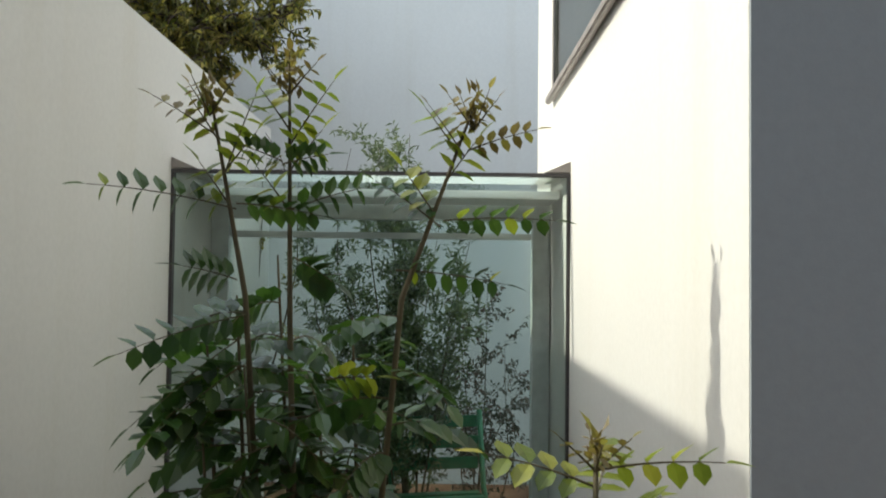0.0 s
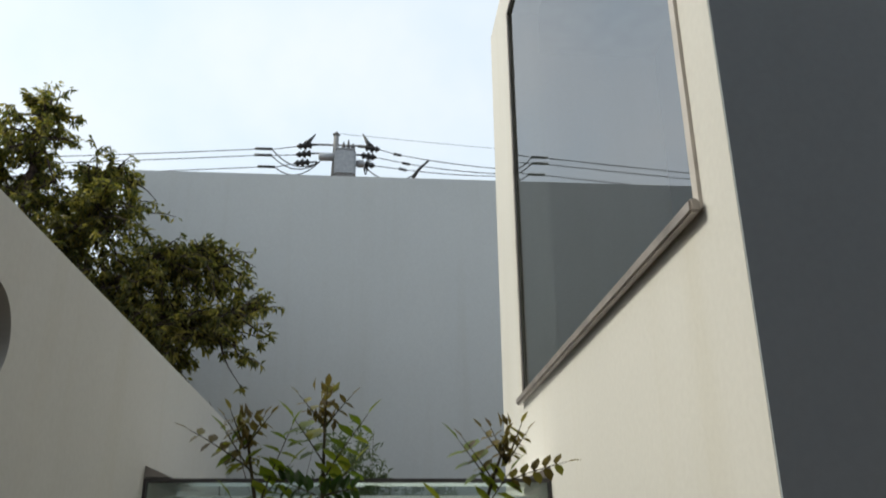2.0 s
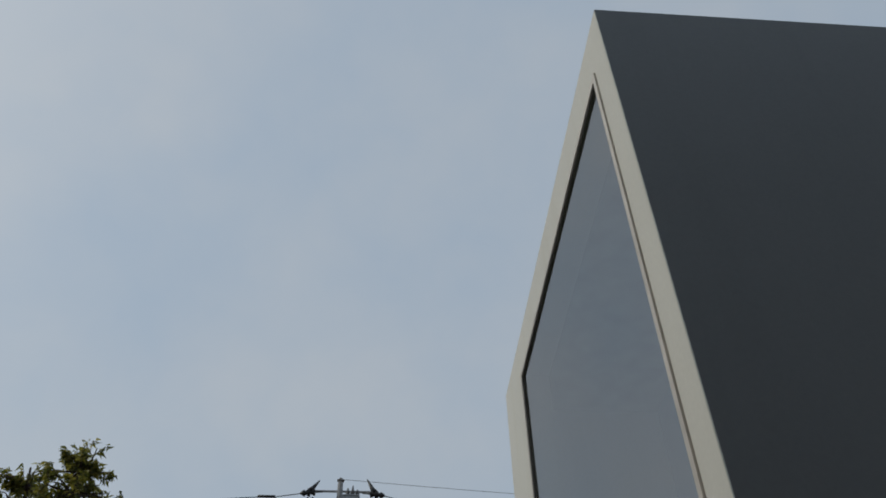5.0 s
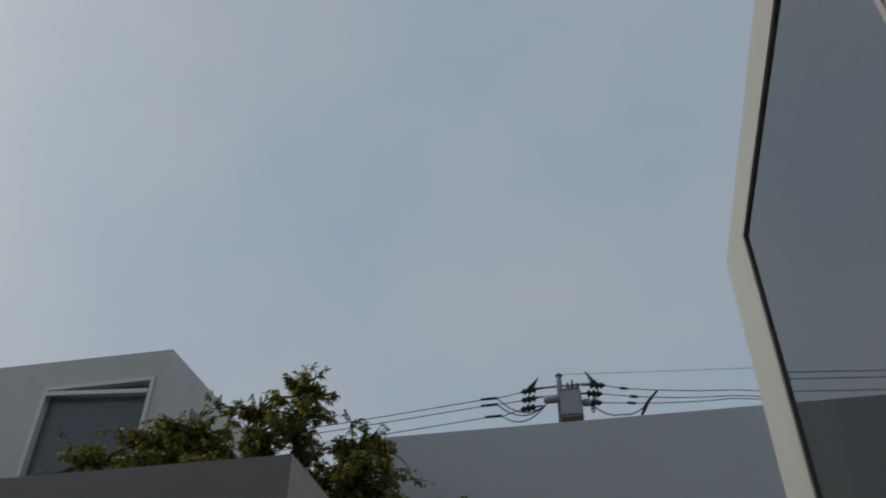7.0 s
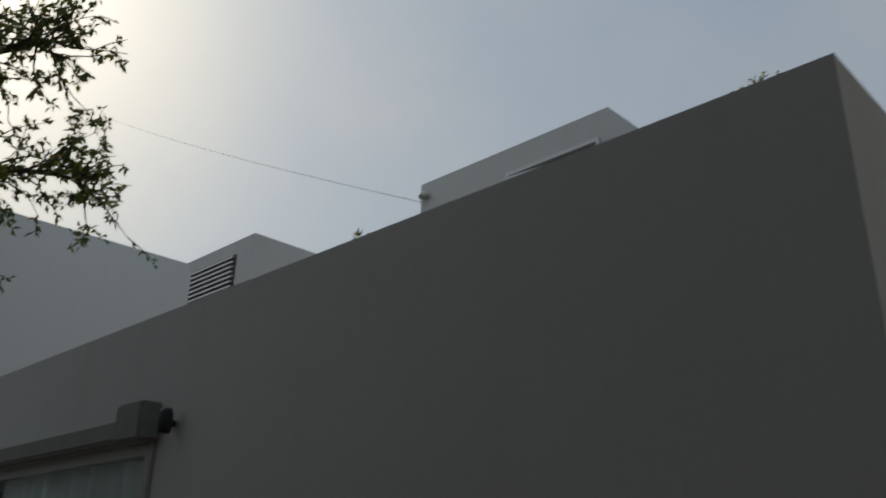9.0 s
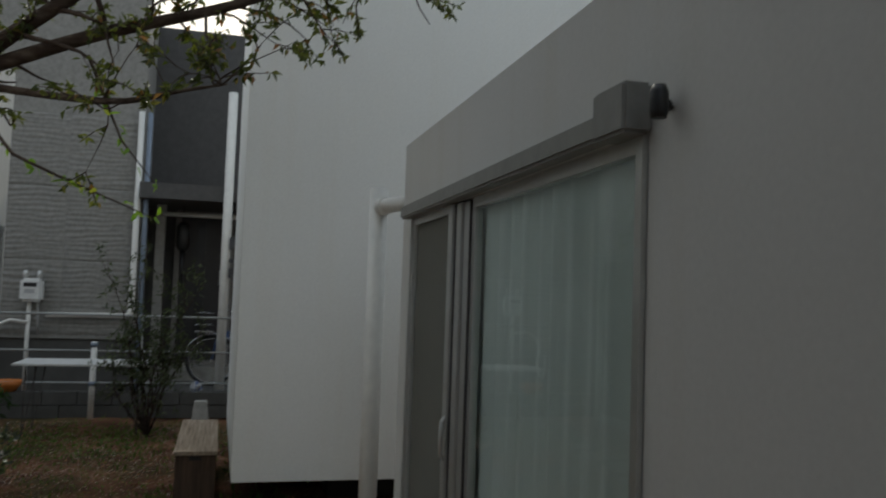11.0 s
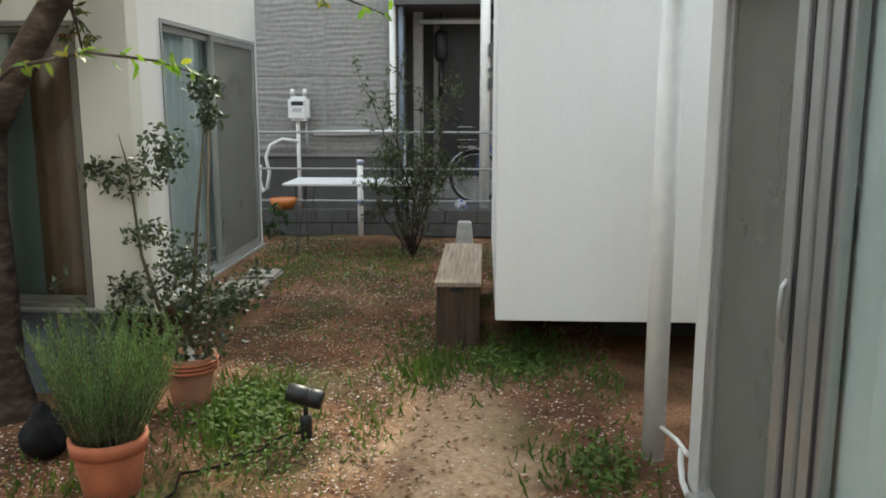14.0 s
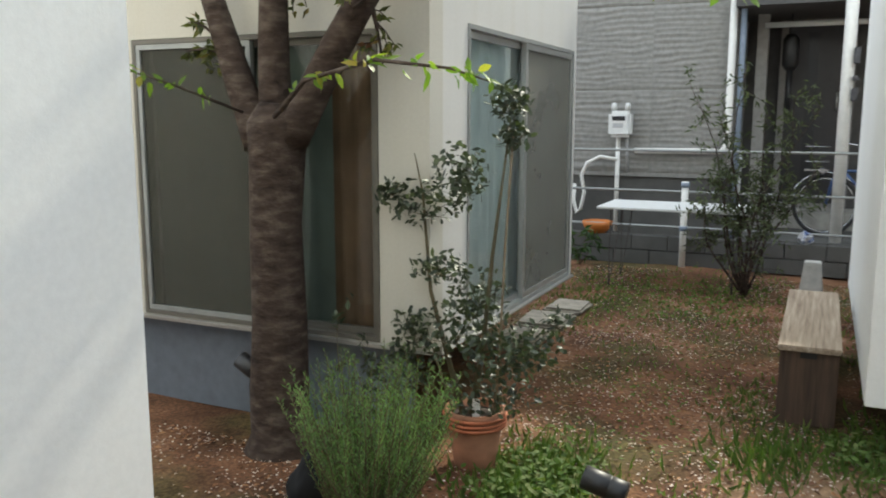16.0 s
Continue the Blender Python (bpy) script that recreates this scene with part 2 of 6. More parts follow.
def ground_mat():
    m = Mat("earth_with_litter")
    soil = m.ramp(m.noise(1.6, 6), [(0.3, (0.090, 0.046, 0.026)), (0.52, (0.20, 0.102, 0.056)), (0.72, (0.33, 0.185, 0.108))])
    grit = m.ramp(m.noise(55, 4), [(0.35, (0.55, 0.52, 0.5)), (0.65, (1.25, 1.2, 1.15))])
    sunlit_sand = m.ramp(m.noise(30, 4), [(0.3, (0.29, 0.185, 0.11)), (0.7, (0.46, 0.32, 0.205))])
    # a trodden, sandy track beside the window; its warm paleness includes painted sunlight
    sep = m.t.nodes.new("ShaderNodeSeparateXYZ")
    m.link(m.co.outputs["Object"], sep.inputs[0])
    dy = m.node("ShaderNodeMath")
    dy.operation = "SUBTRACT"
    m.link(sep.outputs["Y"], dy.inputs[0])
    dy.inputs[1].default_value = 1.45
    ab = m.node("ShaderNodeMath")
    ab.operation = "ABSOLUTE"
    m.link(dy.outputs[0], ab.inputs[0])
    wob = m.node("ShaderNodeMath")
    wob.operation = "MULTIPLY_ADD"
    m.link(m.noise(1.9, 4), wob.inputs[0])
    wob.inputs[1].default_value = 1.3
    m.link(ab.outputs[0], wob.inputs[2])
    fade = m.node("ShaderNodeMapRange")
    for k, v in (("From Min", -6.3), ("From Max", -4.9)):
        fade.inputs[k].default_value = v
    m.link(sep.outputs["X"], fade.inputs["Value"])
    band = m.node("ShaderNodeMapRange")
    for k, v in (("From Min", 1.18), ("From Max", 0.75)):
        band.inputs[k].default_value = v
    m.link(wob.outputs[0], band.inputs["Value"])
    mul = m.node("ShaderNodeMath")
    mul.operation = "MULTIPLY"
    m.link(fade.outputs[0], mul.inputs[0])
    m.link(band.outputs[0], mul.inputs[1])
    # mossy, olive patches and darker damp ones
    moss = m.ramp(m.noise(1.05, 5), [(0.47, (0.0, 0.0, 0.0)), (0.62, (0.85, 0.85, 0.85))])
    soil = m.mix(moss, soil, m.ramp(m.noise(22, 4), [(0.3, (0.045, 0.05, 0.018)), (0.7, (0.13, 0.12, 0.045))]))
    damp = m.ramp(m.noise(2.7, 4), [(0.35, (0.6, 0.58, 0.55)), (0.6, (1.0, 1.0, 1.0))])
    soil = m.mix(1.0, soil, damp, "MULTIPLY")
    c = m.mix(mul.outputs[0], m.mix(1.0, soil, grit, "MULTIPLY"), sunlit_sand)
    m.set(c, 0.95, 0, 0.2)
    m.bump(m.noise(12, 5), 0.5, 0.03).bump(m.noise(90, 3), 0.5, 0.008)
    return m.m


# one sheet, finer where the garden is
gxs = [-700, -200, -60, -25] + stops(-14, 2, 128) + [2, 12, 40, 200, 700]
gys = [-700, -200, -60, -15] + stops(-5, 2.4, 60) + [2.4, 6, 15, 60, 200, 700]


def ground_z(x, y):
    k = max(0.0, min(1.0, (x + 13) / 2, -x / 2, (y + 4.5), (2.3 - y) * 3))
    return 0.035 * k * (noise.fractal(Vector((x * 0.9, y * 0.9, 0.3)), 1.0, 2.0, 4) - 0.1)


gm = bmesh.new()
gv = [[gm.verts.new((x, y, ground_z(x, y))) for y in gys] for x in gxs]
for i in range(len(gxs) - 1):
    for j in range(len(gys) - 1):
        gm.faces.new((gv[i][j], gv[i + 1][j], gv[i + 1][j + 1], gv[i][j + 1])).smooth = True
ground = tagged(part("ground", gm, ground_mat()), "bare brown earth strewn with fallen petals", "ground", kind="structure")

# house with the sliding window (B)
b = thing("house", "low white rendered single-storey house with a round window", "house", (-2.2, 3.7, 0))
BX0, BY1, BZ = -4.56, 5.62, 2.354
W_U0, W_U1, W_Z0, W_Z1 = -4.35, -2.02, 0.08, 1.985
part("wall", panel(("y", YB, -1), (BX0, 0), (XB, BZ), 0.14, [(W_U0, W_Z0, W_U1, W_Z1)]), WHITE, b)
part("wall", panel(("x", XB, 1), (YB + 0.14, 0), (BY1, BZ), 0.14, circle=(2.64, 2.07, 0.110)), WHITE, b)
part("wall", panel(("y", BY1, 1), (BX0, 0), (XB - 0.14, BZ), 0.14), WHITE, b)
part("wall", panel(("x", BX0, -1), (YB + 0.14, 0), (BY1 - 0.14, BZ), 0.14), WHITE, b)
part("roof", boxed(BX0 + 0.14, XB - 0.14, YB + 0.14, BY1 - 0.14, BZ - 0.2, BZ - 0.04), CONCRETE, b)

# tall house (C)
c = thing("house", "tall white rendered house with one big upper window", "house", (3.0, 3.6, 0))
CY0, CY1, CZ = 2.26, 4.98, 4.5
C_WIN = (2.40, 2.272, 4.43, 4.265)
part("wall", panel(("x", XC, -1), (CY0, 0), (CY1, CZ), 0.16, [C_WIN]), WHITE, c)
part("wall", panel(("y", CY0, -1), (XC + 0.16, 0), (5.6, CZ), 0.16), WHITE, c)
# skin over the white wall; its bluish grey carries this side's shade
part("shaded_facing", boxed(XC + 0.001, 5.6, CY0 - 0.005, CY0 - 0.0005, 0, CZ), SHADED_GREY, c)
part("wall", panel(("y", CY1, 1), (XC + 0.16, 0), (5.6, CZ), 0.16), WHITE, c)
part("wall", panel(("x", 5.6, 1), (CY0 + 0.16, 0), (CY1 - 0.16, CZ), 0.16), WHITE, c)
part("roof", boxed(XC + 0.16, 5.44, CY0 + 0.16, CY1 - 0.16, CZ - 0.2, CZ - 0.04), CONCRETE, c)
part("floor_slab", boxed(XC + 0.16, 5.44, CY0 + 0.16, CY1 - 0.16, 2.0, 2.2), CONCRETE, c)
framed(c, "window_frame", ("x", XC, -1), C_WIN, 0.026, 0.03, SASH_BEIGE, 0.008)
pane(c, "window_pane", ("x", XC, -1), (C_WIN[0] + 0.023, C_WIN[1] + 0.023, C_WIN[2] - 0.023, C_WIN[3] - 0.023), 0.006, COATED_GLASS)

# wall of the grey house behind (D)
d = thing("house", "large pale grey rendered house with a flat parapet", "house", (4, 10, 0))
part("wall", boxed(-1.31, 9.0, 7.29, 7.49, 0, 4.71), GREYWALL, d)
part("wall", boxed(-1.31, -1.11, 7.49, 13.8, 0, 4.71), GREYWALL, d)
part("wall", boxed(8.8, 9.0, 7.49, 13.8, 0, 4.71), GREYWALL, d)
part("wall", boxed(-1.31, 9.0, 13.8, 14.0, 0, 4.71), GREYWALL, d)
part("roof", boxed(-1.11, 8.8, 7.49, 13.8, 4.3, 4.5), CONCRETE, d)

# box on the roofs (U) with a window
u = thing("house", "white two-storey rendered box house with an upper window", "house", (-4.3, 8, 0))
part("wall", panel(("y", 6.83, -1), (-5.51, 0), (-3.13, 5.53), 0.14, [(-4.32, 4.1, -3.23, 5.26)]), WHITE, u)
part("wall", panel(("x", -3.13, 1), (6.97, 0), (9.4, 5.53), 0.14), WHITE, u)
part("wall", panel(("x", -5.51, -1), (6.97, 0), (9.4, 5.53), 0.14), WHITE, u)
part("wall", panel(("y", 9.4, 1), (-5.37, 0), (-3.27, 5.53), 0.14), WHITE, u)
part("roof", boxed(-5.37, -3.27, 6.97, 9.26, 5.33, 5.49), CONCRETE, u)

# hanging white volume (F)
f = thing("house", "white panelled house volume raised off the ground", "house", (-7.5, 3.2, 0))
part("wall", boxed(-9.2, -6.13, 1.643, 4.62, 0.295, 4.14, 0.004), WHITE_PANEL, f)
# coloured black for the deep shade beneath the raised volume
part("plinth", boxed(-8.9, -6.9, 2.4, 4.4, 0, 0.295), plain("undershade_plinth", (0.03, 0.03, 0.03), 0.9), f)

# house with two windows (E)
e = thing("house", "white house with sliding windows round its corner", "house", (-6.6, -2, 0))
EX, EY, EX1 = -5.45, -0.2, -7.8
part("wall", panel(("y", EY, 1), (EX1, 0.45), (EX - 0.14, 3.3), 0.14, [(-7.74, 0.47, -5.88, 2.03)]), WHITE, e)
# this face lies in shadow, which is put into its darker cream colour
part("wall", panel(("x", EX, 1), (-3.6, 0.50), (EY, 3.3), 0.14, [(-1.93, 0.515, -0.46, 1.975)]), SHADED_CREAM, e)
part("plinth", boxed(EX1 + 0.1, EX - 0.145, -3.6, EY - 0.9, 0, 0.449), PLINTH, e)
part("plinth", boxed(EX - 0.14, EX - 0.11, -3.6, EY - 0.145, 0, 0.499), PLINTH, e)
part("roof", boxed(EX1, EX - 0.14, -3.46, EY - 0.14, 3.1, 3.26), CONCRETE, e)
part("wall", panel(("x", EX1, -1), (-3.46, 0.45), (EY - 0.14, 3.1), 0.14), WHITE, e)
part("wall", boxed(EX1, EX - 0.14, -3.6, -3.46, 0.45, 3.3), WHITE, e)
part("floor_slab", boxed(EX1 + 0.14, EX - 0.14, -3.46, EY - 0.14, 0.45, 0.5), CONCRETE, e)

# white house along the alley (H)
h = thing("house", "white rendered house wall along the alley", "house", (-2, -1, 0))
part("wall", boxed(-3.35, -1.8, -4.0, 0.155, 0.12, 6.6, 0.004), WHITE_PANEL, h)
part("plinth", boxed(-3.2, -1.8, -3.9, 0.08, 0, 0.12), PLINTH, h)
# dark wall added out of view, to weaken the light bounced across the alley
n_ = thing("house", "unseen dark wall added to dim light bounced across the alley", "house", (3, -1, 0))
part("wall", boxed(-1.79, 7.5, -4.0, 0.155, 0, 6.6, 0.004), UNSEEN_GREY, n_)

# louvred box house (L)
l = thing("house", "white rendered box house with a louvred vent", "house", (-11, 9, 0))
part("wall", boxed(-12.6, -9.8, 7.5, 11.5, 0, 6.38, 0.004), WHITE, l)
vent = part("vent", boxed(-11.9, -10.25, 7.485, 7.51, 5.1, 6.15), DARK_FRAME, l, "dark louvred vent")
for k in range(13):
    part("slat", boxed(-11.88, -10.27, 7.44, 7.485, 5.13 + 0.079 * k, 5.16 + 0.079 * k), ALU, vent)


# ---- windows of the houses ----
def mesh_screen(name, base, clear):
    """Fine insect mesh: part of the light passes between its threads."""
    m = Mat(name)
    m.set(m.ramp(m.noise(3, 4), [(0.3, tuple(v * 0.93 for v in base)), (0.7, tuple(v * 1.07 for v in base))]), 0.75)
    tr = m.t.nodes.new("ShaderNodeBsdfTransparent")
    mx = m.t.nodes.new("ShaderNodeMixShader")
    mx.inputs[0].default_value = clear
    out = [n for n in m.t.nodes if n.type == "OUTPUT_MATERIAL"][0]
    m.link(m.b.outputs[0], mx.inputs[1])
    m.link(tr.outputs[0], mx.inputs[2])
    m.link(mx.outputs[0], out.inputs[0])
    return m.m


SCREEN = mesh_screen("insect_screen", (0.19, 0.187, 0.16), 0.4)
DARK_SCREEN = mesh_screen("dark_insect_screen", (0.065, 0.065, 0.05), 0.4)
SHEER = plain("sheer_curtain", (0.86, 0.88, 0.85), 0.9, vary=0.05, scale=5)
PALE_CURTAIN = plain("pale_blue_curtain", (0.74, 0.79, 0.80), 0.9, vary=0.05, scale=5)
BROWN_CURTAIN = plain("brown_curtain", (0.20, 0.125, 0.08), 0.9, vary=0.2, scale=5)
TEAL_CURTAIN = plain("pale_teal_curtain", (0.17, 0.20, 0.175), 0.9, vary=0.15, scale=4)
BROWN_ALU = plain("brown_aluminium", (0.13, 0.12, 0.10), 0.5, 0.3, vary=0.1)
DULL_ALU = plain("dull_aluminium", (0.30, 0.31, 0.30), 0.5, 0.4, vary=0.1)
BLACK = plain("black_paint", (0.012, 0.012, 0.013), 0.45, vary=0.2)
FRAME_WHITE = plain("white_window_paint", (0.7, 0.7, 0.68), 0.4, vary=0.05)


def curtain(parent, face, rect, mat, folds, depth=0.035, label="", seed=0):
    """Hanging cloth with uneven folds."""
    u0, z0, u1, z1 = rect
    axis, val, sense = face
    rnd = random.Random(seed)
    bm = bmesh.new()
    n = folds * 8
    ph = [rnd.uniform(0, 6.28) for _ in range(3)]
    rows = []
    for z in (z0, z0 + 0.4 * (z1 - z0), z1):
        row = []
        for i in range(n + 1):
            t = i / n
            w = depth * (math.sin(2 * math.pi * folds * t + ph[0]) + 0.5 * math.sin(2 * math.pi * folds * 0.37 * t + ph[1] + z * 0.06) + 0.3 * math.sin(2 * math.pi * folds * 2.1 * t + ph[2]))
            u = u0 + (u1 - u0) * t
            d = val + sense * w
            row.append(bm.verts.new((d, u, z) if axis == "x" else (u, d, z)))
        rows.append(row)
    for a, b2 in zip(rows, rows[1:]):
        for i in range(n):
            bm.faces.new((a[i], a[i + 1], b2[i + 1], b2[i])).smooth = True
    ob = part("curtain", bm, mat, parent, label)
    return ob


def sash(parent, face, rect, inset, fill, width=0.045, name="sash", label="", net=None, mat=None):
    s = framed(parent, name, (face[0], face[1] - face[2] * inset, face[2]), rect, width, 0.03, mat or ALU, 0, label)
    r = (rect[0] + width, rect[1] + width, rect[2] - width, rect[3] - width)
    if fill == "glass":
        pane(s, "pane", face, r, inset + 0.012, GLASS)
    else:
        part("screen", panel((face[0], face[1] - face[2] * (inset + 0.012), face[2]), r[:2], r[2:], 0.004), net or SCREEN, s, "grey insect screen")
    return s


# sliding window of the low house
FB = ("y", YB, -1)
w1 = thing("window_1", "tall aluminium sliding window with screen and sheer curtain", "window", (-3.2, YB, W_Z0), kind="structure")
framed(w1, "window_frame", FB, (W_U0 + 0.003, W_Z0 + 0.003, W_U1 - 0.003, W_Z1 - 0.003), 0.03, 0.11, ALU, 0.015)
sash(w1, FB, (W_U0 + 0.033, W_Z0 + 0.033, -3.65, W_Z1 - 0.033), 0.0, "screen", 0.035)
sash(w1, FB, (-3.386, W_Z0 + 0.033, W_U1 - 0.04, W_Z1 - 0.033), 0.012, "glass", 0.04)
part("stile", boxed(-3.645, -3.575, YB - 0.012, YB + 0.03, W_Z0 + 0.04, W_Z1 - 0.04, 0.004), ALU, w1)
part("gasket", boxed(-3.572, -3.553, YB - 0.006, YB + 0.03, W_Z0 + 0.04, W_Z1 - 0.04), DARK_FRAME, w1)
part("stile", boxed(-3.55, -3.48, YB - 0.004, YB + 0.03, W_Z0 + 0.04, W_Z1 - 0.04, 0.004), ALU, w1)
part("stile", boxed(-3.475, -3.40, YB + 0.006, YB + 0.03, W_Z0 + 0.04, W_Z1 - 0.04, 0.004), ALU, w1)
part("gasket", boxed(-3.398, -3.386, YB + 0.004, YB + 0.035, W_Z0 + 0.04, W_Z1 - 0.04), DARK_FRAME, w1)
hb = bmesh.new()
tube(hb, [(-3.585, YB - 0.013, 0.925), (-3.58, YB - 0.03, 0.945), (-3.575, YB - 0.034, 1.01), (-3.58, YB - 0.03, 1.075), (-3.585, YB - 0.013, 1.095)], 0.009, 8)
box(hb, -3.60, -3.565, YB - 0.016, YB - 0.0125, 0.90, 1.12)
part("handle", hb, ALU, w1, "curved aluminium pull handle")
part("sill", boxed(W_U0 - 0.04, W_U1 + 0.02, YB - 0.05, YB - 0.002, W_Z0 - 0.03, W_Z0, 0.006), ALU, w1)
curtain(w1, ("y", YB + 0.078, -1), (-3.60, W_Z0 + 0.03, W_U1 - 0.035, W_Z1 - 0.035), SHEER, 12, 0.015, "white sheer curtain", 3)
curtain(w1, ("y", YB + 0.084, -1), (W_U0 + 0.035, W_Z0 + 0.03, -3.61, W_Z1 - 0.035), SHEER, 5, 0.015, "white sheer curtain", 5)
BLIND_GREY = plain("brownish_grey_metal", (0.25, 0.245, 0.225), 0.5, 0.2, vary=0.1)
rb = thing("roller_blind_box", "grey metal outdoor blind box over a sliding window", "blind box", (-3.2, YB, 2.0))
part("cover", boxed(W_U0 - 0.02, -2.165, YB - 0.06, YB - 0.002, 1.95, 2.012, 0.008), BLIND_GREY, rb)
part("end_cap", boxed(-2.16, -2.00, YB - 0.075, YB - 0.002, 1.94, 2.055, 0.008), plain("grey_cap", (0.22, 0.215, 0.20), 0.5), rb)
lamp = thing("wall_lamp", "small black wall spotlight beside a blind box", "lamp", (-1.86, YB, 1.98))
lb_ = bmesh.new()
lathe(lb_, [(0.016, -0.035), (0.02, -0.02), (0.02, 0.02), (0.014, 0.035)], 16, (-1.90, YB - 0.045, 1.985))
part("lamp_head", lb_, BLACK, lamp)
part("arm", tube(bmesh.new(), [(-1.93, YB - 0.002, 1.985), (-1.90, YB - 0.03, 1.985)], 0.010, 8), BLACK, lamp)

# round window pane
w2 = thing("window_2", "small round window sunk in a white wall", "window", (XB, 2.64, 2.07), kind="structure")
rw = bmesh.new()
lathe(rw, [(0.111, 0), (0.111, 0.01)], 40)
bmesh.ops.transform(rw, matrix=Matrix.Translation((XB - 0.045, 2.64, 2.07)) @ Matrix.Rotation(radians(90), 4, "Y"), verts=rw.verts)
part("pane", rw, plain("dusky_pane", (0.13, 0.135, 0.13), 0.4), w2)

# downpipe at the house corner
dp = thing("downpipe", "white plastic downpipe at a house corner", "downpipe", (-4.883, 2.34, 0))
part("pipe", tube(bmesh.new(), [(-4.883, 2.34, -0.02), (-4.883, 2.34, 2.16)], 0.05, 20), PVC, dp)
part("elbow", tube(bmesh.new(), [(-4.883, 2.34, 2.06), (-4.76, 2.37, 2.06), (-4.565, 2.46, 2.06)], 0.04, 14), PVC, dp)
part("collar", tube(bmesh.new(), [(-4.845, 2.35, 2.06), (-4.78, 2.365, 2.06)], 0.05, 14), PVC, dp)
part("bracket", tube(bmesh.new(), [(-4.85, 2.36, 0.16), (-4.70, 2.40, 0.16), (-4.55, 2.41, 0.16)], 0.010, 8), PVC, dp)
part("foot_pipe", tube(bmesh.new(), [(-4.62, 2.40, 0.16), (-4.60, 2.395, 0.10), (-4.54, 2.39, 0.05), (-4.36, 2.385, 0.035)], 0.013, 8), PVC, dp)

# big upper window of the tall house: sill, dark gasket, curtained room
part("sill", boxed(XC - 0.032, XC - 0.009, C_WIN[0] - 0.01, C_WIN[2] + 0.01, C_WIN[1] - 0.012, C_WIN[1] + 0.018, 0.005), BRONZE, c, "worn bronze sill")
framed(c, "gasket", ("x", XC, -1), (C_WIN[0] + 0.025, C_WIN[1] + 0.025, C_WIN[2] - 0.025, C_WIN[3] - 0.025), 0.010, 0.004, DARK_FRAME, 0.002)
part("partition", boxed(2.3, 2.34, CY0 + 0.17, CY1 - 0.17, 2.2, CZ - 0.2), plain("grey_interior", (0.20, 0.23, 0.23), 0.8), c)

# upper window of the box house
FU = ("y", 6.83, -1)
wu = thing("window_3", "upper window with white frame and top sash tilted open", "window", (-3.7, 6.83, 4.1), kind="structure")
framed(wu, "window_frame", FU, (-4.317, 4.103, -3.233, 5.257), 0.035, 0.12, FRAME_WHITE, 0.02)
part("screen", panel(("y", 6.88, -1), (-4.28, 4.14), (-3.27, 5.2), 0.01), plain("dark_pane", (0.10, 0.11, 0.12), 0.25, vary=0.05), wu)
tl_ = bmesh.new()
box(tl_, -0.5, 0.5, -0.012, 0.012, -0.04, 0.0)
bmesh.ops.transform(tl_, matrix=Matrix.Translation((-3.77, 6.81, 5.17)) @ Matrix.Rotation(radians(4), 4, "Y"), verts=tl_.verts)
part("top_sash", tl_, FRAME_WHITE, wu)
part("side_window", boxed(-3.14, -3.123, 7.35, 8.6, 4.2, 5.2, 0.003), plain("dark_side_pane", (0.12, 0.13, 0.14), 0.2), u)
part("vent_cap", lathe(bmesh.new(), [(0.05, 0), (0.06, 0.03), (0.03, 0.07)], 14, (-5.42, 6.78, 5.33)), ALU, u)

# windows of the corner house
FEY, FEX = ("y", EY, 1), ("x", EX, 1)
we = thing("window_4", "aluminium sliding window with pale curtains and grey screen", "window", (-6.8, EY, 0.47), kind="structure")
framed(we, "window_frame", FEY, (-7.737, 0.473, -5.883, 2.027), 0.022, 0.11, DULL_ALU, 0.006)
sash(we, FEY, (-6.85, 0.496, -5.907, 2.004), 0.035, "glass", 0.034, mat=ALU)
sash(we, FEY, (-7.714, 0.496, -6.75, 2.004), 0.0, "screen", 0.034, mat=ALU)
curtain(we, ("y", EY - 0.105, 1), (-7.7, 0.5, -5.9, 2.02), PALE_CURTAIN, 15, 0.016, "pale hanging curtain", 8)
part("sill", boxed(-7.77, -5.85, EY + 0.002, EY + 0.03, 0.458, 0.472, 0.003), ALU, we)
wx = thing("window_5", "aluminium window with grey screen and brown curtain", "window", (EX, -1.2, 0.54), kind="structure")
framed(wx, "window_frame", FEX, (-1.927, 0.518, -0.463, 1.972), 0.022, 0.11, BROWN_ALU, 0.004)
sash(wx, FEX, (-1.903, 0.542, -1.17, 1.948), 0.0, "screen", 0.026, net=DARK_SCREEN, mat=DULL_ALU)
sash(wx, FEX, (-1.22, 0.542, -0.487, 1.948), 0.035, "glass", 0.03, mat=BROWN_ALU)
curtain(wx, ("x", EX - 0.125, 1), (-0.80, 0.5, -0.46, 2.0), BROWN_CURTAIN, 3, 0.025, "reddish brown curtain", 11)
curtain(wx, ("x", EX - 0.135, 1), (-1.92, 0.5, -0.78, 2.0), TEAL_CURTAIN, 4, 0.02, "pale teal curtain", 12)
part("sill", boxed(EX + 0.002, EX + 0.022, -1.96, -0.43, 0.503, 0.514, 0.003), ALU, wx)
part("corner_drip", boxed(EX - 0.02, EX + 0.012, -3.6, EY + 0.012, 0.49, 0.4985), ALU, e)

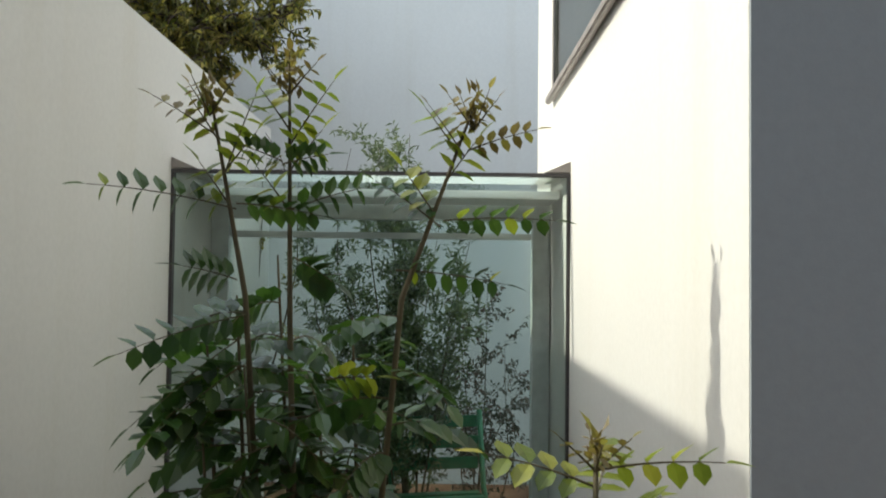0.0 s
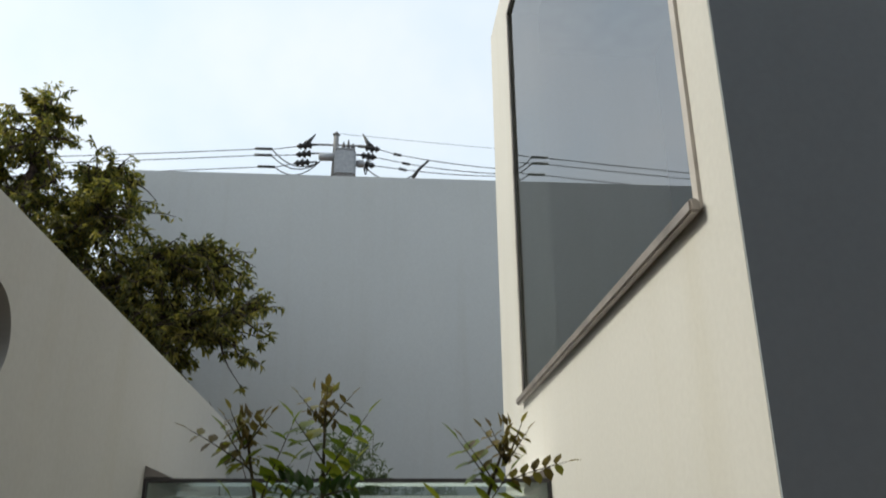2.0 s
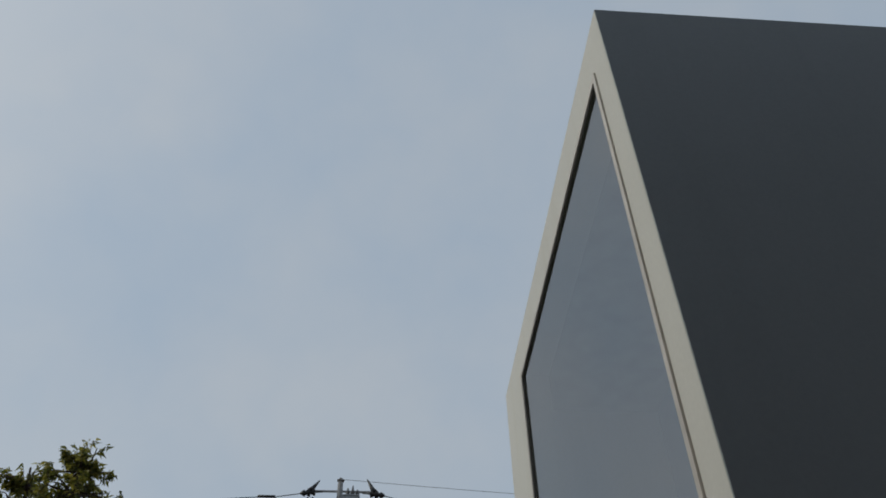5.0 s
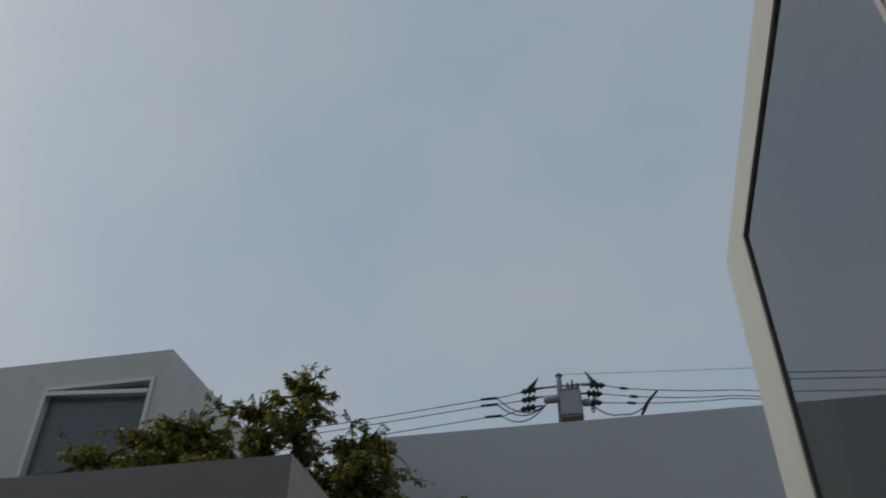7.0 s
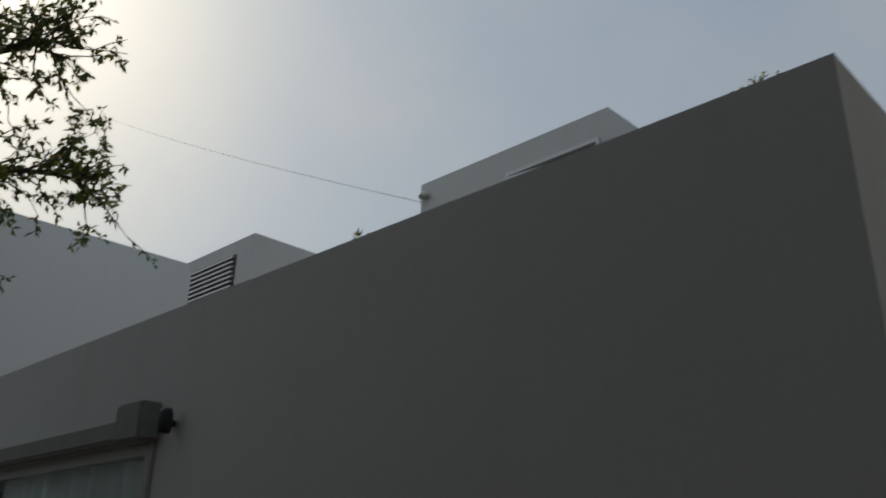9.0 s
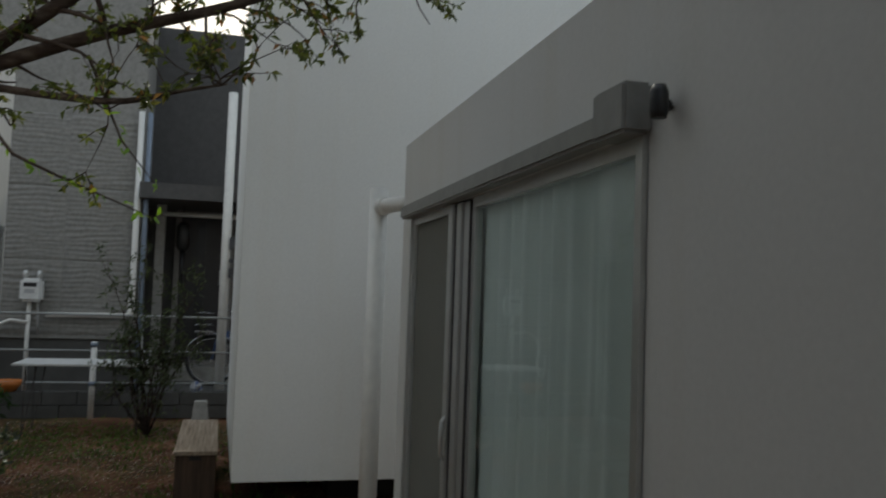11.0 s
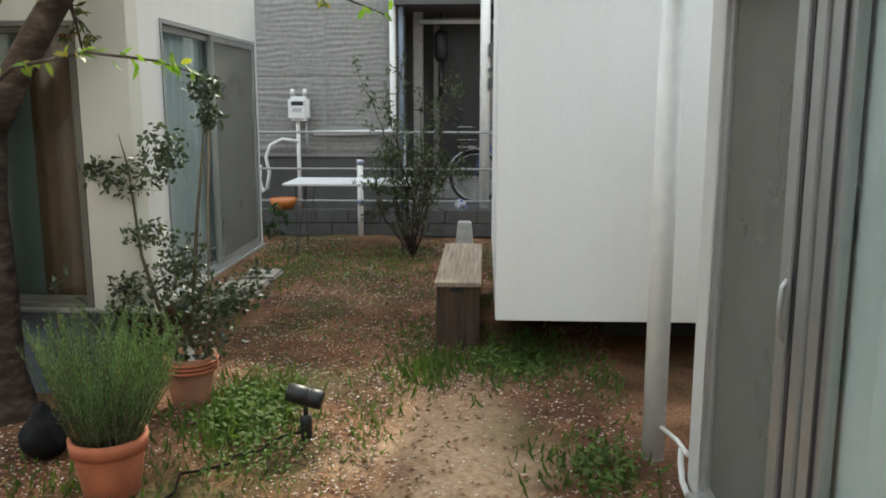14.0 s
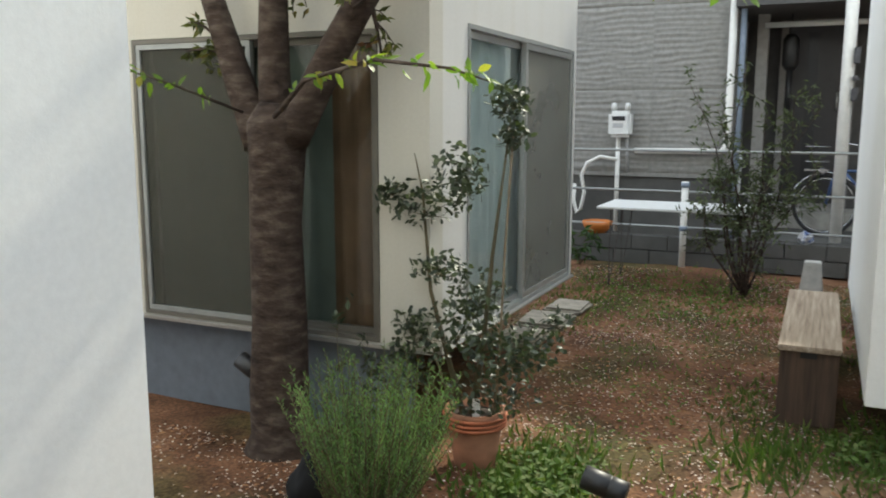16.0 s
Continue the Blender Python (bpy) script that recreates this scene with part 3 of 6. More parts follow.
# ---- glass link between the two houses ----
gl = thing("glass_passage", "low glass passage between two white houses", "passage", (0.7, YK, 0))
sheet(gl, "front_pane", [(XB + 0.004, YK + 0.006, 0.02), (XC - 0.004, YK + 0.006, 0.02), (XC - 0.004, YK + 0.006, 1.9), (XB + 0.004, YK + 0.006, 1.9)], (0, -1, 0), GLASS_GREEN)
part("edge_bar", boxed(XB + 0.001, XB + 0.011, YK - 0.006, YK + 0.02, 0, 1.9), DARK_FRAME, gl)
part("edge_bar", boxed(XC - 0.011, XC - 0.001, YK - 0.006, YK + 0.02, 0, 1.9), DARK_FRAME, gl)
part("head_bar", boxed(XB + 0.001, XC - 0.001, YK - 0.008, YK + 0.02, 1.9, 1.912), DARK_FRAME, gl)
for x0, s_ in ((XB + 0.001, 1), (XC - 0.001, -1)):
    cb = bmesh.new()
    pts = [(x0, 1.916), (x0 + s_ * 0.09, 1.916), (x0, 1.955)]
    fr_ = [cb.verts.new((x, YK - 0.006, z)) for x, z in pts]
    bk_ = [cb.verts.new((x, YK + 0.55, z)) for x, z in pts]
    cb.faces.new(fr_)
    cb.faces.new(bk_[::-1])
    for i in range(3):
        cb.faces.new((fr_[i], fr_[(i + 1) % 3], bk_[(i + 1) % 3], bk_[i]))
    part("flashing", cb, BRONZE, gl)
sheet(gl, "roof_pane", [(XB + 0.01, YK + 0.02, 1.9), (XC - 0.01, YK + 0.02, 1.9), (XC - 0.01, 4.62, 1.9), (XB + 0.01, 4.62, 1.9)], (0, 0, -1), GLASS_GREEN)
part("ceiling_board", boxed(XB + 0.01, XC - 0.01, 4.15, 4.46, 1.84, 1.87, 0.004), WHITE_PANEL, gl)
framed(gl, "back_frame", ("y", 4.47, -1), (XB + 0.004, 0.0, XC - 0.004, 1.85), 0.07, 0.08, plain("pale_grey_jamb", (0.55, 0.57, 0.55), 0.5))
part("back_rail", boxed(XB + 0.08, XC - 0.08, 4.48, 4.52, 1.70, 1.725), ALU, gl)
sheet(gl, "back_pane", [(XB + 0.07, 4.505, 0.05), (XC - 0.07, 4.505, 0.05), (XC - 0.07, 4.505, 1.78), (XB + 0.07, 4.505, 1.78)], (0, -1, 0), GLASS_GREEN)
part("floor_plate", boxed(XB + 0.01, XC - 0.01, YK, 4.6, 0.0, 0.06), CONCRETE, gl)

# ---- neighbour's house with grey siding ----
SIDING = plain("grey_siding", (0.245, 0.238, 0.22), 0.85, vary=0.16, scale=20, bump=0.3)
FOUND = plain("foundation_grey", (0.085, 0.083, 0.077), 0.9, vary=0.15, scale=5)
# near-black colour that holds the porch's own shade, for its wall and roof
SHADE = plain("shaded_porch", (0.08, 0.077, 0.075), 0.85)
g = thing("house", "neighbour's house with grey rippled siding and porch", "house", (-13, 0, 0))
part("wall", boxed(-16, -11.93, -7, 0.45, 0.9, 5.5), SIDING, g)
part("foundation", boxed(-15.9, -11.96, -7, 0.43, 0, 0.9), FOUND, g)
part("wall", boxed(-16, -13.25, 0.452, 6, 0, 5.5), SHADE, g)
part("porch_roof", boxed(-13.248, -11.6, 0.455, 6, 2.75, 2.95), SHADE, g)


def siding_panel(y0, y1, z0, z1):
    bm = bmesh.new()
    ny, nz = max(2, int((y1 - y0) / 0.07)), int((z1 - z0) / 0.02)
    vs = []
    for i in range(ny + 1):
        row = []
        for j in range(nz + 1):
            y, z = y0 + (y1 - y0) * i / ny, z0 + (z1 - z0) * j / nz
            k = noise.fractal(Vector((y * 2.2, z * 3.0, 4.0)), 1.0, 2.0, 3)
            w = math.sin(2 * math.pi * (z / 0.062 + 0.9 * k)) * 0.009 + 0.004 * noise.noise(Vector((y * 9, z * 30, 1)))
            edge = min(i, j, ny - i, nz - j) == 0
            row.append(bm.verts.new((-11.915 + (-0.012 if edge else w), y, z)))
        vs.append(row)
    for i in range(ny):
        for j in range(nz):
            bm.faces.new((vs[i][j], vs[i + 1][j], vs[i + 1][j + 1], vs[i][j + 1])).smooth = True
    return bm


for y0, y1 in ((-3.4, -1.94), (-1.93, -0.46), (-0.45, 0.40)):
    for z0, z1 in ((0.95, 1.9), (1.903, 2.85), (2.853, 3.8)):
        part("siding_panel", siding_panel(y0, y1, z0, z1), SIDING, g)
part("corner_trim", boxed(-11.93, -11.89, 0.40, 0.46, 0.9, 3.9), SIDING, g)
door = part("door", boxed(-13.25, -13.2, 0.92, 1.60, 0.55, 2.70, 0.006), plain("dark_brown_door", (0.035, 0.032, 0.034), 0.4), g, "dark entrance door")
part("door_panel", boxed(-13.2, -13.185, 1.15, 1.27, 0.8, 2.6, 0.004), plain("door_strip", (0.02, 0.02, 0.022), 0.3), door)
part("handle", tube(bmesh.new(), [(-13.19, 1.50, 1.68), (-13.14, 1.50, 1.70), (-13.14, 1.50, 1.86), (-13.19, 1.50, 1.88)], 0.012, 8), ALU, door)
part("door_frame", panel(("x", -13.19, 1), (0.84, 0.5), (1.68, 2.79), 0.05, [(0.92, 0.55, 1.60, 2.70)]), plain("door_frame_grey", (0.25, 0.24, 0.23), 0.5), g)
part("step", boxed(-13.2, -12.6, 0.7, 2.2, 0, 0.5, 0.01), CONCRETE, g)
part("porch_floor", boxed(-12.598, -11.4, 0.6, 3.2, 0, 0.3, 0.01), FOUND, g)
part("porch_beam", tube(bmesh.new(), [(-12.4, 0.7, 2.62), (-12.4, 2.6, 2.62)], 0.03, 10), PVC, g)
part("side_jamb", boxed(-12.6, -12.45, 0.62, 0.74, 0, 2.75), plain("jamb_grey", (0.32, 0.31, 0.29), 0.7), g)
lan = thing("porch_lantern", "dark hanging porch lantern beside the door", "lantern", (-12.5, 0.95, 2.2))
part("shade", lathe(bmesh.new(), [(0.05, 0), (0.09, 0.06), (0.09, 0.34), (0.05, 0.40)], 16, (-12.5, 0.98, 2.12)), BLACK, lan)
part("chain", tube(bmesh.new(), [(-12.5, 0.98, 2.52), (-12.5, 0.98, 2.75)], 0.01, 6), BLACK, lan)
part("tail_pole", tube(bmesh.new(), [(-12.5, 0.98, 2.12), (-12.5, 0.98, 1.62)], 0.035, 8), BLACK, lan)

pp = thing("porch_post", "white round porch post with small meter boxes", "post", (-11.55, 1.565, 0))
part("post", tube(bmesh.new(), [(-11.55, 1.565, 0.0), (-11.55, 1.565, 4.2)], 0.06, 16), PVC, pp)
for z, h_ in ((1.75, 0.13), (1.95, 0.05), (2.12, 0.16)):
    part("meter_box", boxed(-11.53, -11.46, 1.61, 1.67, z, z + h_, 0.008), plain("dark_box", (0.06, 0.06, 0.065), 0.5), pp)

mt = thing("gas_meter", "white gas meter on a grey siding wall", "gas meter", (-11.85, -0.77, 1.5))
part("body", boxed(-11.88, -11.70, -0.90, -0.64, 1.36, 1.66, 0.035), FRAME_WHITE, mt)
part("dial", boxed(-11.70, -11.692, -0.85, -0.70, 1.55, 1.60, 0.002), BLACK, mt)
part("label_plate", boxed(-11.70, -11.694, -0.84, -0.72, 1.47, 1.52, 0.002), plain("grey_plate", (0.45, 0.45, 0.45), 0.5), mt)
for y in (-0.85, -0.69):
    part("connector", lathe(bmesh.new(), [(0.028, 0), (0.036, 0.02), (0.036, 0.06), (0.026, 0.10)], 12, (-11.79, y, 1.655)), ALU, mt)

gpipe = thing("gas_pipes", "white service pipes fixed along a house wall", "pipes", (-11.8, 0, 1.2))
part("pipe", tube(bmesh.new(), [(-11.83, -0.60, 1.205), (-11.83, 0.36, 1.215)], 0.033, 10), PVC, gpipe)
part("downpipe", tube(bmesh.new(), [(-11.83, 0.36, 1.215), (-11.83, 0.40, 1.24), (-11.83, 0.415, 1.32), (-11.83, 0.415, 3.9)], 0.04, 10), PVC, gpipe)
part("blue_pipe", tube(bmesh.new(), [(-11.86, 0.52, 0.0), (-11.86, 0.52, 3.9)], 0.035, 10), plain("blue_grey_pipe", (0.18, 0.22, 0.28), 0.5), gpipe)
part("riser", tube(bmesh.new(), [(-11.83, -0.80, 1.36), (-11.83, -0.80, 0.25)], 0.026, 10), PVC, gpipe)
part("riser", tube(bmesh.new(), [(-11.83, -0.70, 1.36), (-11.83, -0.68, 0.95)], 0.018, 8), plain("grey_tube", (0.3, 0.3, 0.29), 0.5), gpipe)
hose = thing("hose", "white hose looping down a foundation wall", "hose", (-11.8, -1.1, 0.7))
part("loop", tube(bmesh.new(), [(-11.8, -0.80, 1.10), (-11.8, -1.0, 1.13), (-11.8, -1.16, 1.05), (-11.8, -1.22, 0.9), (-11.8, -1.18, 0.7), (-11.8, -1.22, 0.5), (-11.8, -1.27, 0.45), (-11.8, -1.31, 0.6), (-11.8, -1.30, 0.8)], 0.022, 8), PVC, hose)

# bicycle parked in the porch
bi = thing("bicycle", "silver and blue bicycle parked in the porch", "bicycle", (-12.0, 1.75, 0.3))
BIKE_BLUE = plain("blue_bike_paint", (0.05, 0.09, 0.2), 0.35, vary=0.1)
CHROME = plain("chrome", (0.45, 0.45, 0.46), 0.2, 0.9, vary=0.05)
RUBBER = plain("tyre_rubber", (0.02, 0.02, 0.02), 0.8)
for y_ in (1.45, 2.50):
    ring = [(math.cos(2 * math.pi * k / 28), math.sin(2 * math.pi * k / 28)) for k in range(29)]
    wheel = part("wheel", tube(bmesh.new(), [(-12.06, y_, 0.64), (-11.94, y_, 0.64)], 0.022, 8), CHROME, bi)
    part("tyre", tube(bmesh.new(), [(-12.0, y_ + 0.32 * a, 0.64 + 0.32 * b2) for a, b2 in ring], 0.019, 8, False), RUBBER, wheel)
    part("rim", tube(bmesh.new(), [(-12.0, y_ + 0.295 * a, 0.64 + 0.295 * b2) for a, b2 in ring], 0.011, 6, False), CHROME, wheel)
    part("mudguard", tube(bmesh.new(), [(-12.0, y_ + 0.36 * math.cos(t), 0.64 + 0.36 * math.sin(t)) for t in [radians(20 + 14 * k) for k in range(11)]], 0.014, 6), CHROME, bi)
fb = bmesh.new()
for p_, q_ in (((1.45, 0.64), (1.56, 1.18)), ((1.54, 1.10), (1.95, 0.62)), ((1.54, 1.02), (2.08, 1.02)), ((1.95, 0.62), (2.10, 1.15)), ((2.10, 0.98), (2.50, 0.64)), ((1.95, 0.62), (2.50, 0.64))):
    tube(fb, [(-12.0, p_[0], p_[1]), (-12.0, q_[0], q_[1])], 0.017, 8)
part("frame", fb, BIKE_BLUE, bi)
part("handlebar", tube(bmesh.new(), [(-12.27, 1.72, 1.30), (-12.18, 1.56, 1.33), (-12.0, 1.53, 1.25), (-11.82, 1.56, 1.33), (-11.73, 1.72, 1.30)], 0.012, 8), CHROME, bi)
part("saddle", boxed(-12.08, -11.92, 2.0, 2.24, 1.15, 1.21, 0.03), BLACK, bi)
bsk = part("basket", boxed(-12.13, -11.87, 1.22, 1.46, 1.02, 1.04), CHROME, bi)
for z_ in (1.12, 1.20, 1.28):
    part("basket_wire", tube(bmesh.new(), [(-12.13, 1.22, z_), (-11.87, 1.22, z_), (-11.87, 1.46, z_), (-12.13, 1.46, z_), (-12.13, 1.22, z_)], 0.006, 5), CHROME, bsk)
part("headlamp", lathe(bmesh.new(), [(0.03, 0), (0.04, 0.03), (0.03, 0.08)], 10, (-12.0, 1.40, 0.97)), CHROME, bi)
bag = thing("plastic_bag", "crumpled white and blue plastic bag on a wall", "bag", (-11.2, 1.29, 0.31))
bg_ = bmesh.new()
bmesh.ops.create_icosphere(bg_, subdivisions=3, radius=1.0)
for v_ in bg_.verts:
    k = 1 + 0.45 * noise.fractal(v_.co * 2.2, 1.0, 2.0, 4)
    v_.co = Vector((-11.2 + 0.05 * v_.co.x * k, 1.29 + 0.07 * v_.co.y * k, max(0.31, 0.37 + 0.07 * v_.co.z * k)))
BAGM = Mat("white_blue_plastic")
BAGM.set(BAGM.ramp(BAGM.noise(16, 3), [(0.45, (0.45, 0.46, 0.48)), (0.6, (0.08, 0.12, 0.26))]), 0.4)
part("bag", bg_, BAGM.m, bag)

# block wall with rails
bw = thing("block_wall", "low grey concrete block wall between gardens", "wall", (-11.2, 0, 0), kind="structure")
for k in range(14):
    for j in range(2):
        y = -2.6 + 0.39 * k + (0.195 if j else 0)
        part("block", boxed(-11.28, -11.12, y, y + 0.382, 0.16 * j, 0.16 * j + 0.152, 0.004), FOUND, bw)
rl = thing("rail_fence", "thin grey metal rails on a block wall", "fence", (-11.2, 0, 0.3))
for z in (0.415, 0.80, 1.235):
    part("rail", tube(bmesh.new(), [(-11.2, -2.6, z), (-11.2, 3.0, z)], 0.014, 8), DULL_ALU, rl)
for y in (-2.4, -1.25, 0.62, 2.4):
    part("post", tube(bmesh.new(), [(-11.2, y, 0.31), (-11.2, y, 1.235)], 0.014, 8), DULL_ALU, rl)

tap = thing("standpipe", "white standpipe with grey bands by the rails", "standpipe", (-11.05, 0.1, 0))
part("pipe", tube(bmesh.new(), [(-11.05, 0.10, 0.0), (-11.05, 0.10, 0.92)], 0.035, 12), PVC, tap)
for z in (0.40, 0.86):
    part("band", tube(bmesh.new(), [(-11.05, 0.10, z), (-11.05, 0.10, z + 0.05)], 0.044, 12), plain("band_grey", (0.2, 0.24, 0.3), 0.5), tap)

tb = thing("garden_table", "white-topped garden table on thin rod legs", "table", (-10.05, 0.17, 0))
part("tabletop", boxed(-10.43, -9.68, -0.50, 0.84, 0.742, 0.765, 0.006), FRAME_WHITE, tb)
ROD = plain("rusty_rod", (0.05, 0.04, 0.035), 0.7, vary=0.3)
for y, sy in ((-0.36, -1), (0.70, 1)):
    for x, sx in ((-10.30, -1), (-9.82, 1)):
        part("leg", tube(bmesh.new(), [(x - 0.05, y - 0.07 * sy, 0.742), (x + 0.02 * sx, y + 0.03 * sy, -0.01), (x + 0.05, y + 0.02 * sy, 0.742)], 0.0065, 6), ROD, tb)

TERRA = plain("terracotta", (0.42, 0.135, 0.065), 0.8, vary=0.22, scale=9, bump=0.25)
TERRA_OLD = plain("bleached_terracotta", (0.36, 0.17, 0.10), 0.9, vary=0.3, scale=7, bump=0.3)
SOIL = plain("potting_soil", (0.035, 0.025, 0.018), 0.95, vary=0.4, scale=30, bump=0.6)
bowl = thing("orange_bowl", "orange plastic bowl on a block wall", "bowl", (-11.2, -0.86, 0.31))
part("bowl", lathe(bmesh.new(), [(0.10, 0), (0.16, 0.08), (0.17, 0.13), (0.16, 0.13), (0.14, 0.09), (0.03, 0.02)], 24, (-11.2, -0.86, 0.31)), plain("orange_plastic", (0.55, 0.18, 0.04), 0.5), bowl)


def clay_pot(at, r, h, mat, name, label, soil=True):
    t = thing(name, label, "plant pot", at)
    part("pot_body", lathe(bmesh.new(), [(r * 0.68, 0), (r * 0.72, 0.01), (r * 0.93, h * 0.74), (r * 0.93, h * 0.76), (r * 0.86, h * 0.8), (r * 0.6, h * 0.85)], 36, at), mat, t)
    rim = bmesh.new()
    lathe(rim, [(r * 0.93, h * 0.755), (r, h * 0.76), (r * 1.02, h * 0.9), (r * 1.03, h), (r * 0.92, h), (r * 0.90, h * 0.84)], 36, at)
    part("rim", rim, mat, t)
    if soil:
        part("soil", lathe(bmesh.new(), [(r * 0.5, h * 0.84), (r * 0.9, h * 0.86), (r * 0.5, h * 0.9), (0.01, h * 0.91)], 24, at), SOIL, t)
    return t


p1 = clay_pot((-4.42, 0.065, 0.0), 0.15, 0.255, TERRA, "rosemary_pot", "terracotta pot of tall green rosemary on bare earth")
p2 = clay_pot((-5.45, 0.03, 0.0), 0.135, 0.27, TERRA_OLD, "topiary_pot", "ribbed old terracotta pot with a small trained tree")
for z, r in ((0.20, 0.138), (0.222, 0.141), (0.244, 0.143)):
    part("rib", tube(bmesh.new(), [(-5.45 + r * math.cos(a), 0.03 + r * math.sin(a), z) for a in [2 * math.pi * k / 32 for k in range(33)]], 0.008, 6), TERRA, p2, "red glazed rib")

# wooden bench box
WOOD = Mat("weathered_board")
wc = WOOD.ramp(WOOD.noise(9, 6, (0.25, 6, 6)), [(0.3, (0.20, 0.145, 0.10)), (0.55, (0.36, 0.285, 0.21)), (0.75, (0.48, 0.40, 0.31))])
WOOD.set(wc, 0.8)
WOOD.bump(WOOD.noise(20, 4, (0.2, 8, 8)), 0.4, 0.006)
DARKWOOD = Mat("dark_board")
dc = DARKWOOD.ramp(DARKWOOD.noise(8, 6, (6, 6, 0.3)), [(0.3, (0.045, 0.028, 0.02)), (0.7, (0.12, 0.075, 0.05))])
DARKWOOD.set(dc, 0.8)
DARKWOOD.bump(DARKWOOD.noise(20, 4, (8, 8, 0.3)), 0.4, 0.006)
be = thing("wooden_bench", "low weathered wooden box bench on the earth", "bench", (-7.4, 1.44, 0))
part("seat", boxed(-8.18, -6.62, 1.25, 1.556, 0.385, 0.415, 0.006), WOOD.m, be, "pale weathered seat board")
part("end_panel", boxed(-6.69, -6.66, 1.26, 1.546, -0.02, 0.385, 0.004), DARKWOOD.m, be)
part("end_panel", boxed(-8.15, -8.12, 1.26, 1.546, -0.02, 0.385, 0.004), DARKWOOD.m, be)
part("side_panel", boxed(-8.12, -6.69, 1.27, 1.30, -0.02, 0.385), DARKWOOD.m, be)
part("side_panel", boxed(-8.12, -6.69, 1.506, 1.536, -0.02, 0.385), DARKWOOD.m, be)
part("finger_slot", boxed(-6.659, -6.655, 1.36, 1.44, 0.345, 0.375), BLACK, be)

cn = thing("concrete_block", "small tapered grey concrete footing block", "block", (-9.3, 1.38, 0))
cb = bmesh.new()
box(cb, -9.41, -9.19, 1.27, 1.49, -0.02, 0.44, 0.01)
for v_ in cb.verts:
    k = 1 - 0.42 * max(0, v_.co.z) / 0.44
    v_.co.x, v_.co.y = -9.3 + (v_.co.x + 9.3) * k, 1.38 + (v_.co.y - 1.38) * k
part("block", cb, plain("pale_concrete", (0.42, 0.41, 0.38), 0.9, vary=0.15), cn)

sl = thing("concrete_slab", "weathered concrete step slab before a window", "slab", (-4.0, 2.0, 0))
SLABM = plain("dirty_slab", (0.27, 0.235, 0.19), 0.95, vary=0.4, scale=5, bump=0.5)
part("slab", boxed(-4.33, -3.1, 1.69, 2.285, -0.03, 0.045, 0.008), SLABM, sl)
PALE_STONE = plain("pale_stone", (0.27, 0.24, 0.19), 0.9, vary=0.3, scale=14, bump=0.5)
for x, y, sx, sy, hz in ((-7.62, -0.50, 0.42, 0.34, 0.04), (-8.14, -0.50, 0.46, 0.36, 0.045), (-8.70, -0.46, 0.40, 0.32, 0.035)):
    bm = boxed(x - sx / 2, x + sx / 2, y - sy / 2, y + sy / 2, -0.02, hz, 0.02)
    for v_ in bm.verts:
        v_.co += Vector((noise.noise(v_.co * 7), noise.noise(v_.co * 7 + Vector((9, 0, 0))), 0.3 * noise.noise(v_.co * 5))) * 0.03
    tagged(part("stepping_stone", bm, PALE_STONE), "rough pale step stone below a window", "stepping stone", "step stones below the window")

# garden spotlight
sp = thing("garden_spotlight", "black garden spotlight on a ground spike", "spotlight", (-5.03, 0.73, 0))
hd = bmesh.new()
lathe(hd, [(0.040, -0.085), (0.046, -0.08), (0.046, -0.02), (0.044, -0.018), (0.044, -0.012), (0.046, -0.01), (0.046, 0.085), (0.041, 0.088), (0.039, 0.06), (0.005, 0.058)], 24)
bmesh.ops.transform(hd, matrix=Matrix.Translation((-5.03, 0.735, 0.205)) @ Matrix.Rotation(radians(-14), 4, "X") @ Matrix.Rotation(radians(90), 4, "X"), verts=hd.verts)
part("lamp_head", hd, BLACK, sp)
part("stem", tube(bmesh.new(), [(-5.03, 0.735, 0.175), (-5.03, 0.735, 0.10)], 0.012, 8), BLACK, sp)
part("spike", lathe(bmesh.new(), [(0.012, -0.05), (0.028, 0.0), (0.03, 0.09), (0.022, 0.115)], 12, (-5.03, 0.735, 0.0)), BLACK, sp)
s2 = thing("garden_spotlight", "black garden spotlight at the foot of a tree", "spotlight", (-5.5, -1.2, 0))
hd = bmesh.new()
lathe(hd, [(0.040, -0.085), (0.046, -0.08), (0.046, 0.085), (0.041, 0.088)], 20)
bmesh.ops.transform(hd, matrix=Matrix.Translation((-5.42, -1.2, 0.3)) @ Matrix.Rotation(radians(-30), 4, "X") @ Matrix.Rotation(radians(90), 4, "X"), verts=hd.verts)
part("lamp_head", hd, BLACK, s2)
part("spike", lathe(bmesh.new(), [(0.012, -0.05), (0.02, 0.2), (0.014, 0.27)], 10, (-5.42, -1.2, 0.0)), BLACK, s2)
cab = thing("cable", "thin black cable lying on the earth", "cable", (-4.7, 0.5, 0))
part("cord", tube(bmesh.new(), [(-5.03, 0.72, 0.03), (-4.98, 0.64, 0.025), (-4.9, 0.60, 0.03), (-4.82, 0.57, 0.02), (-4.74, 0.48, 0.03), (-4.66, 0.47, 0.025), (-4.6, 0.36, 0.02), (-4.55, 0.30, 0.03), (-4.4, 0.33, 0.02), (-4.3, 0.30, 0.02)], 0.006, 6), plain("black_rubber", (0.012, 0.011, 0.010), 0.95, spec=0.1), cab)
sack = thing("black_sack", "crumpled black plastic sack on the ground", "sack", (-4.75, -0.385, 0))
sk = bmesh.new()
bmesh.ops.create_icosphere(sk, subdivisions=4, radius=1.0)
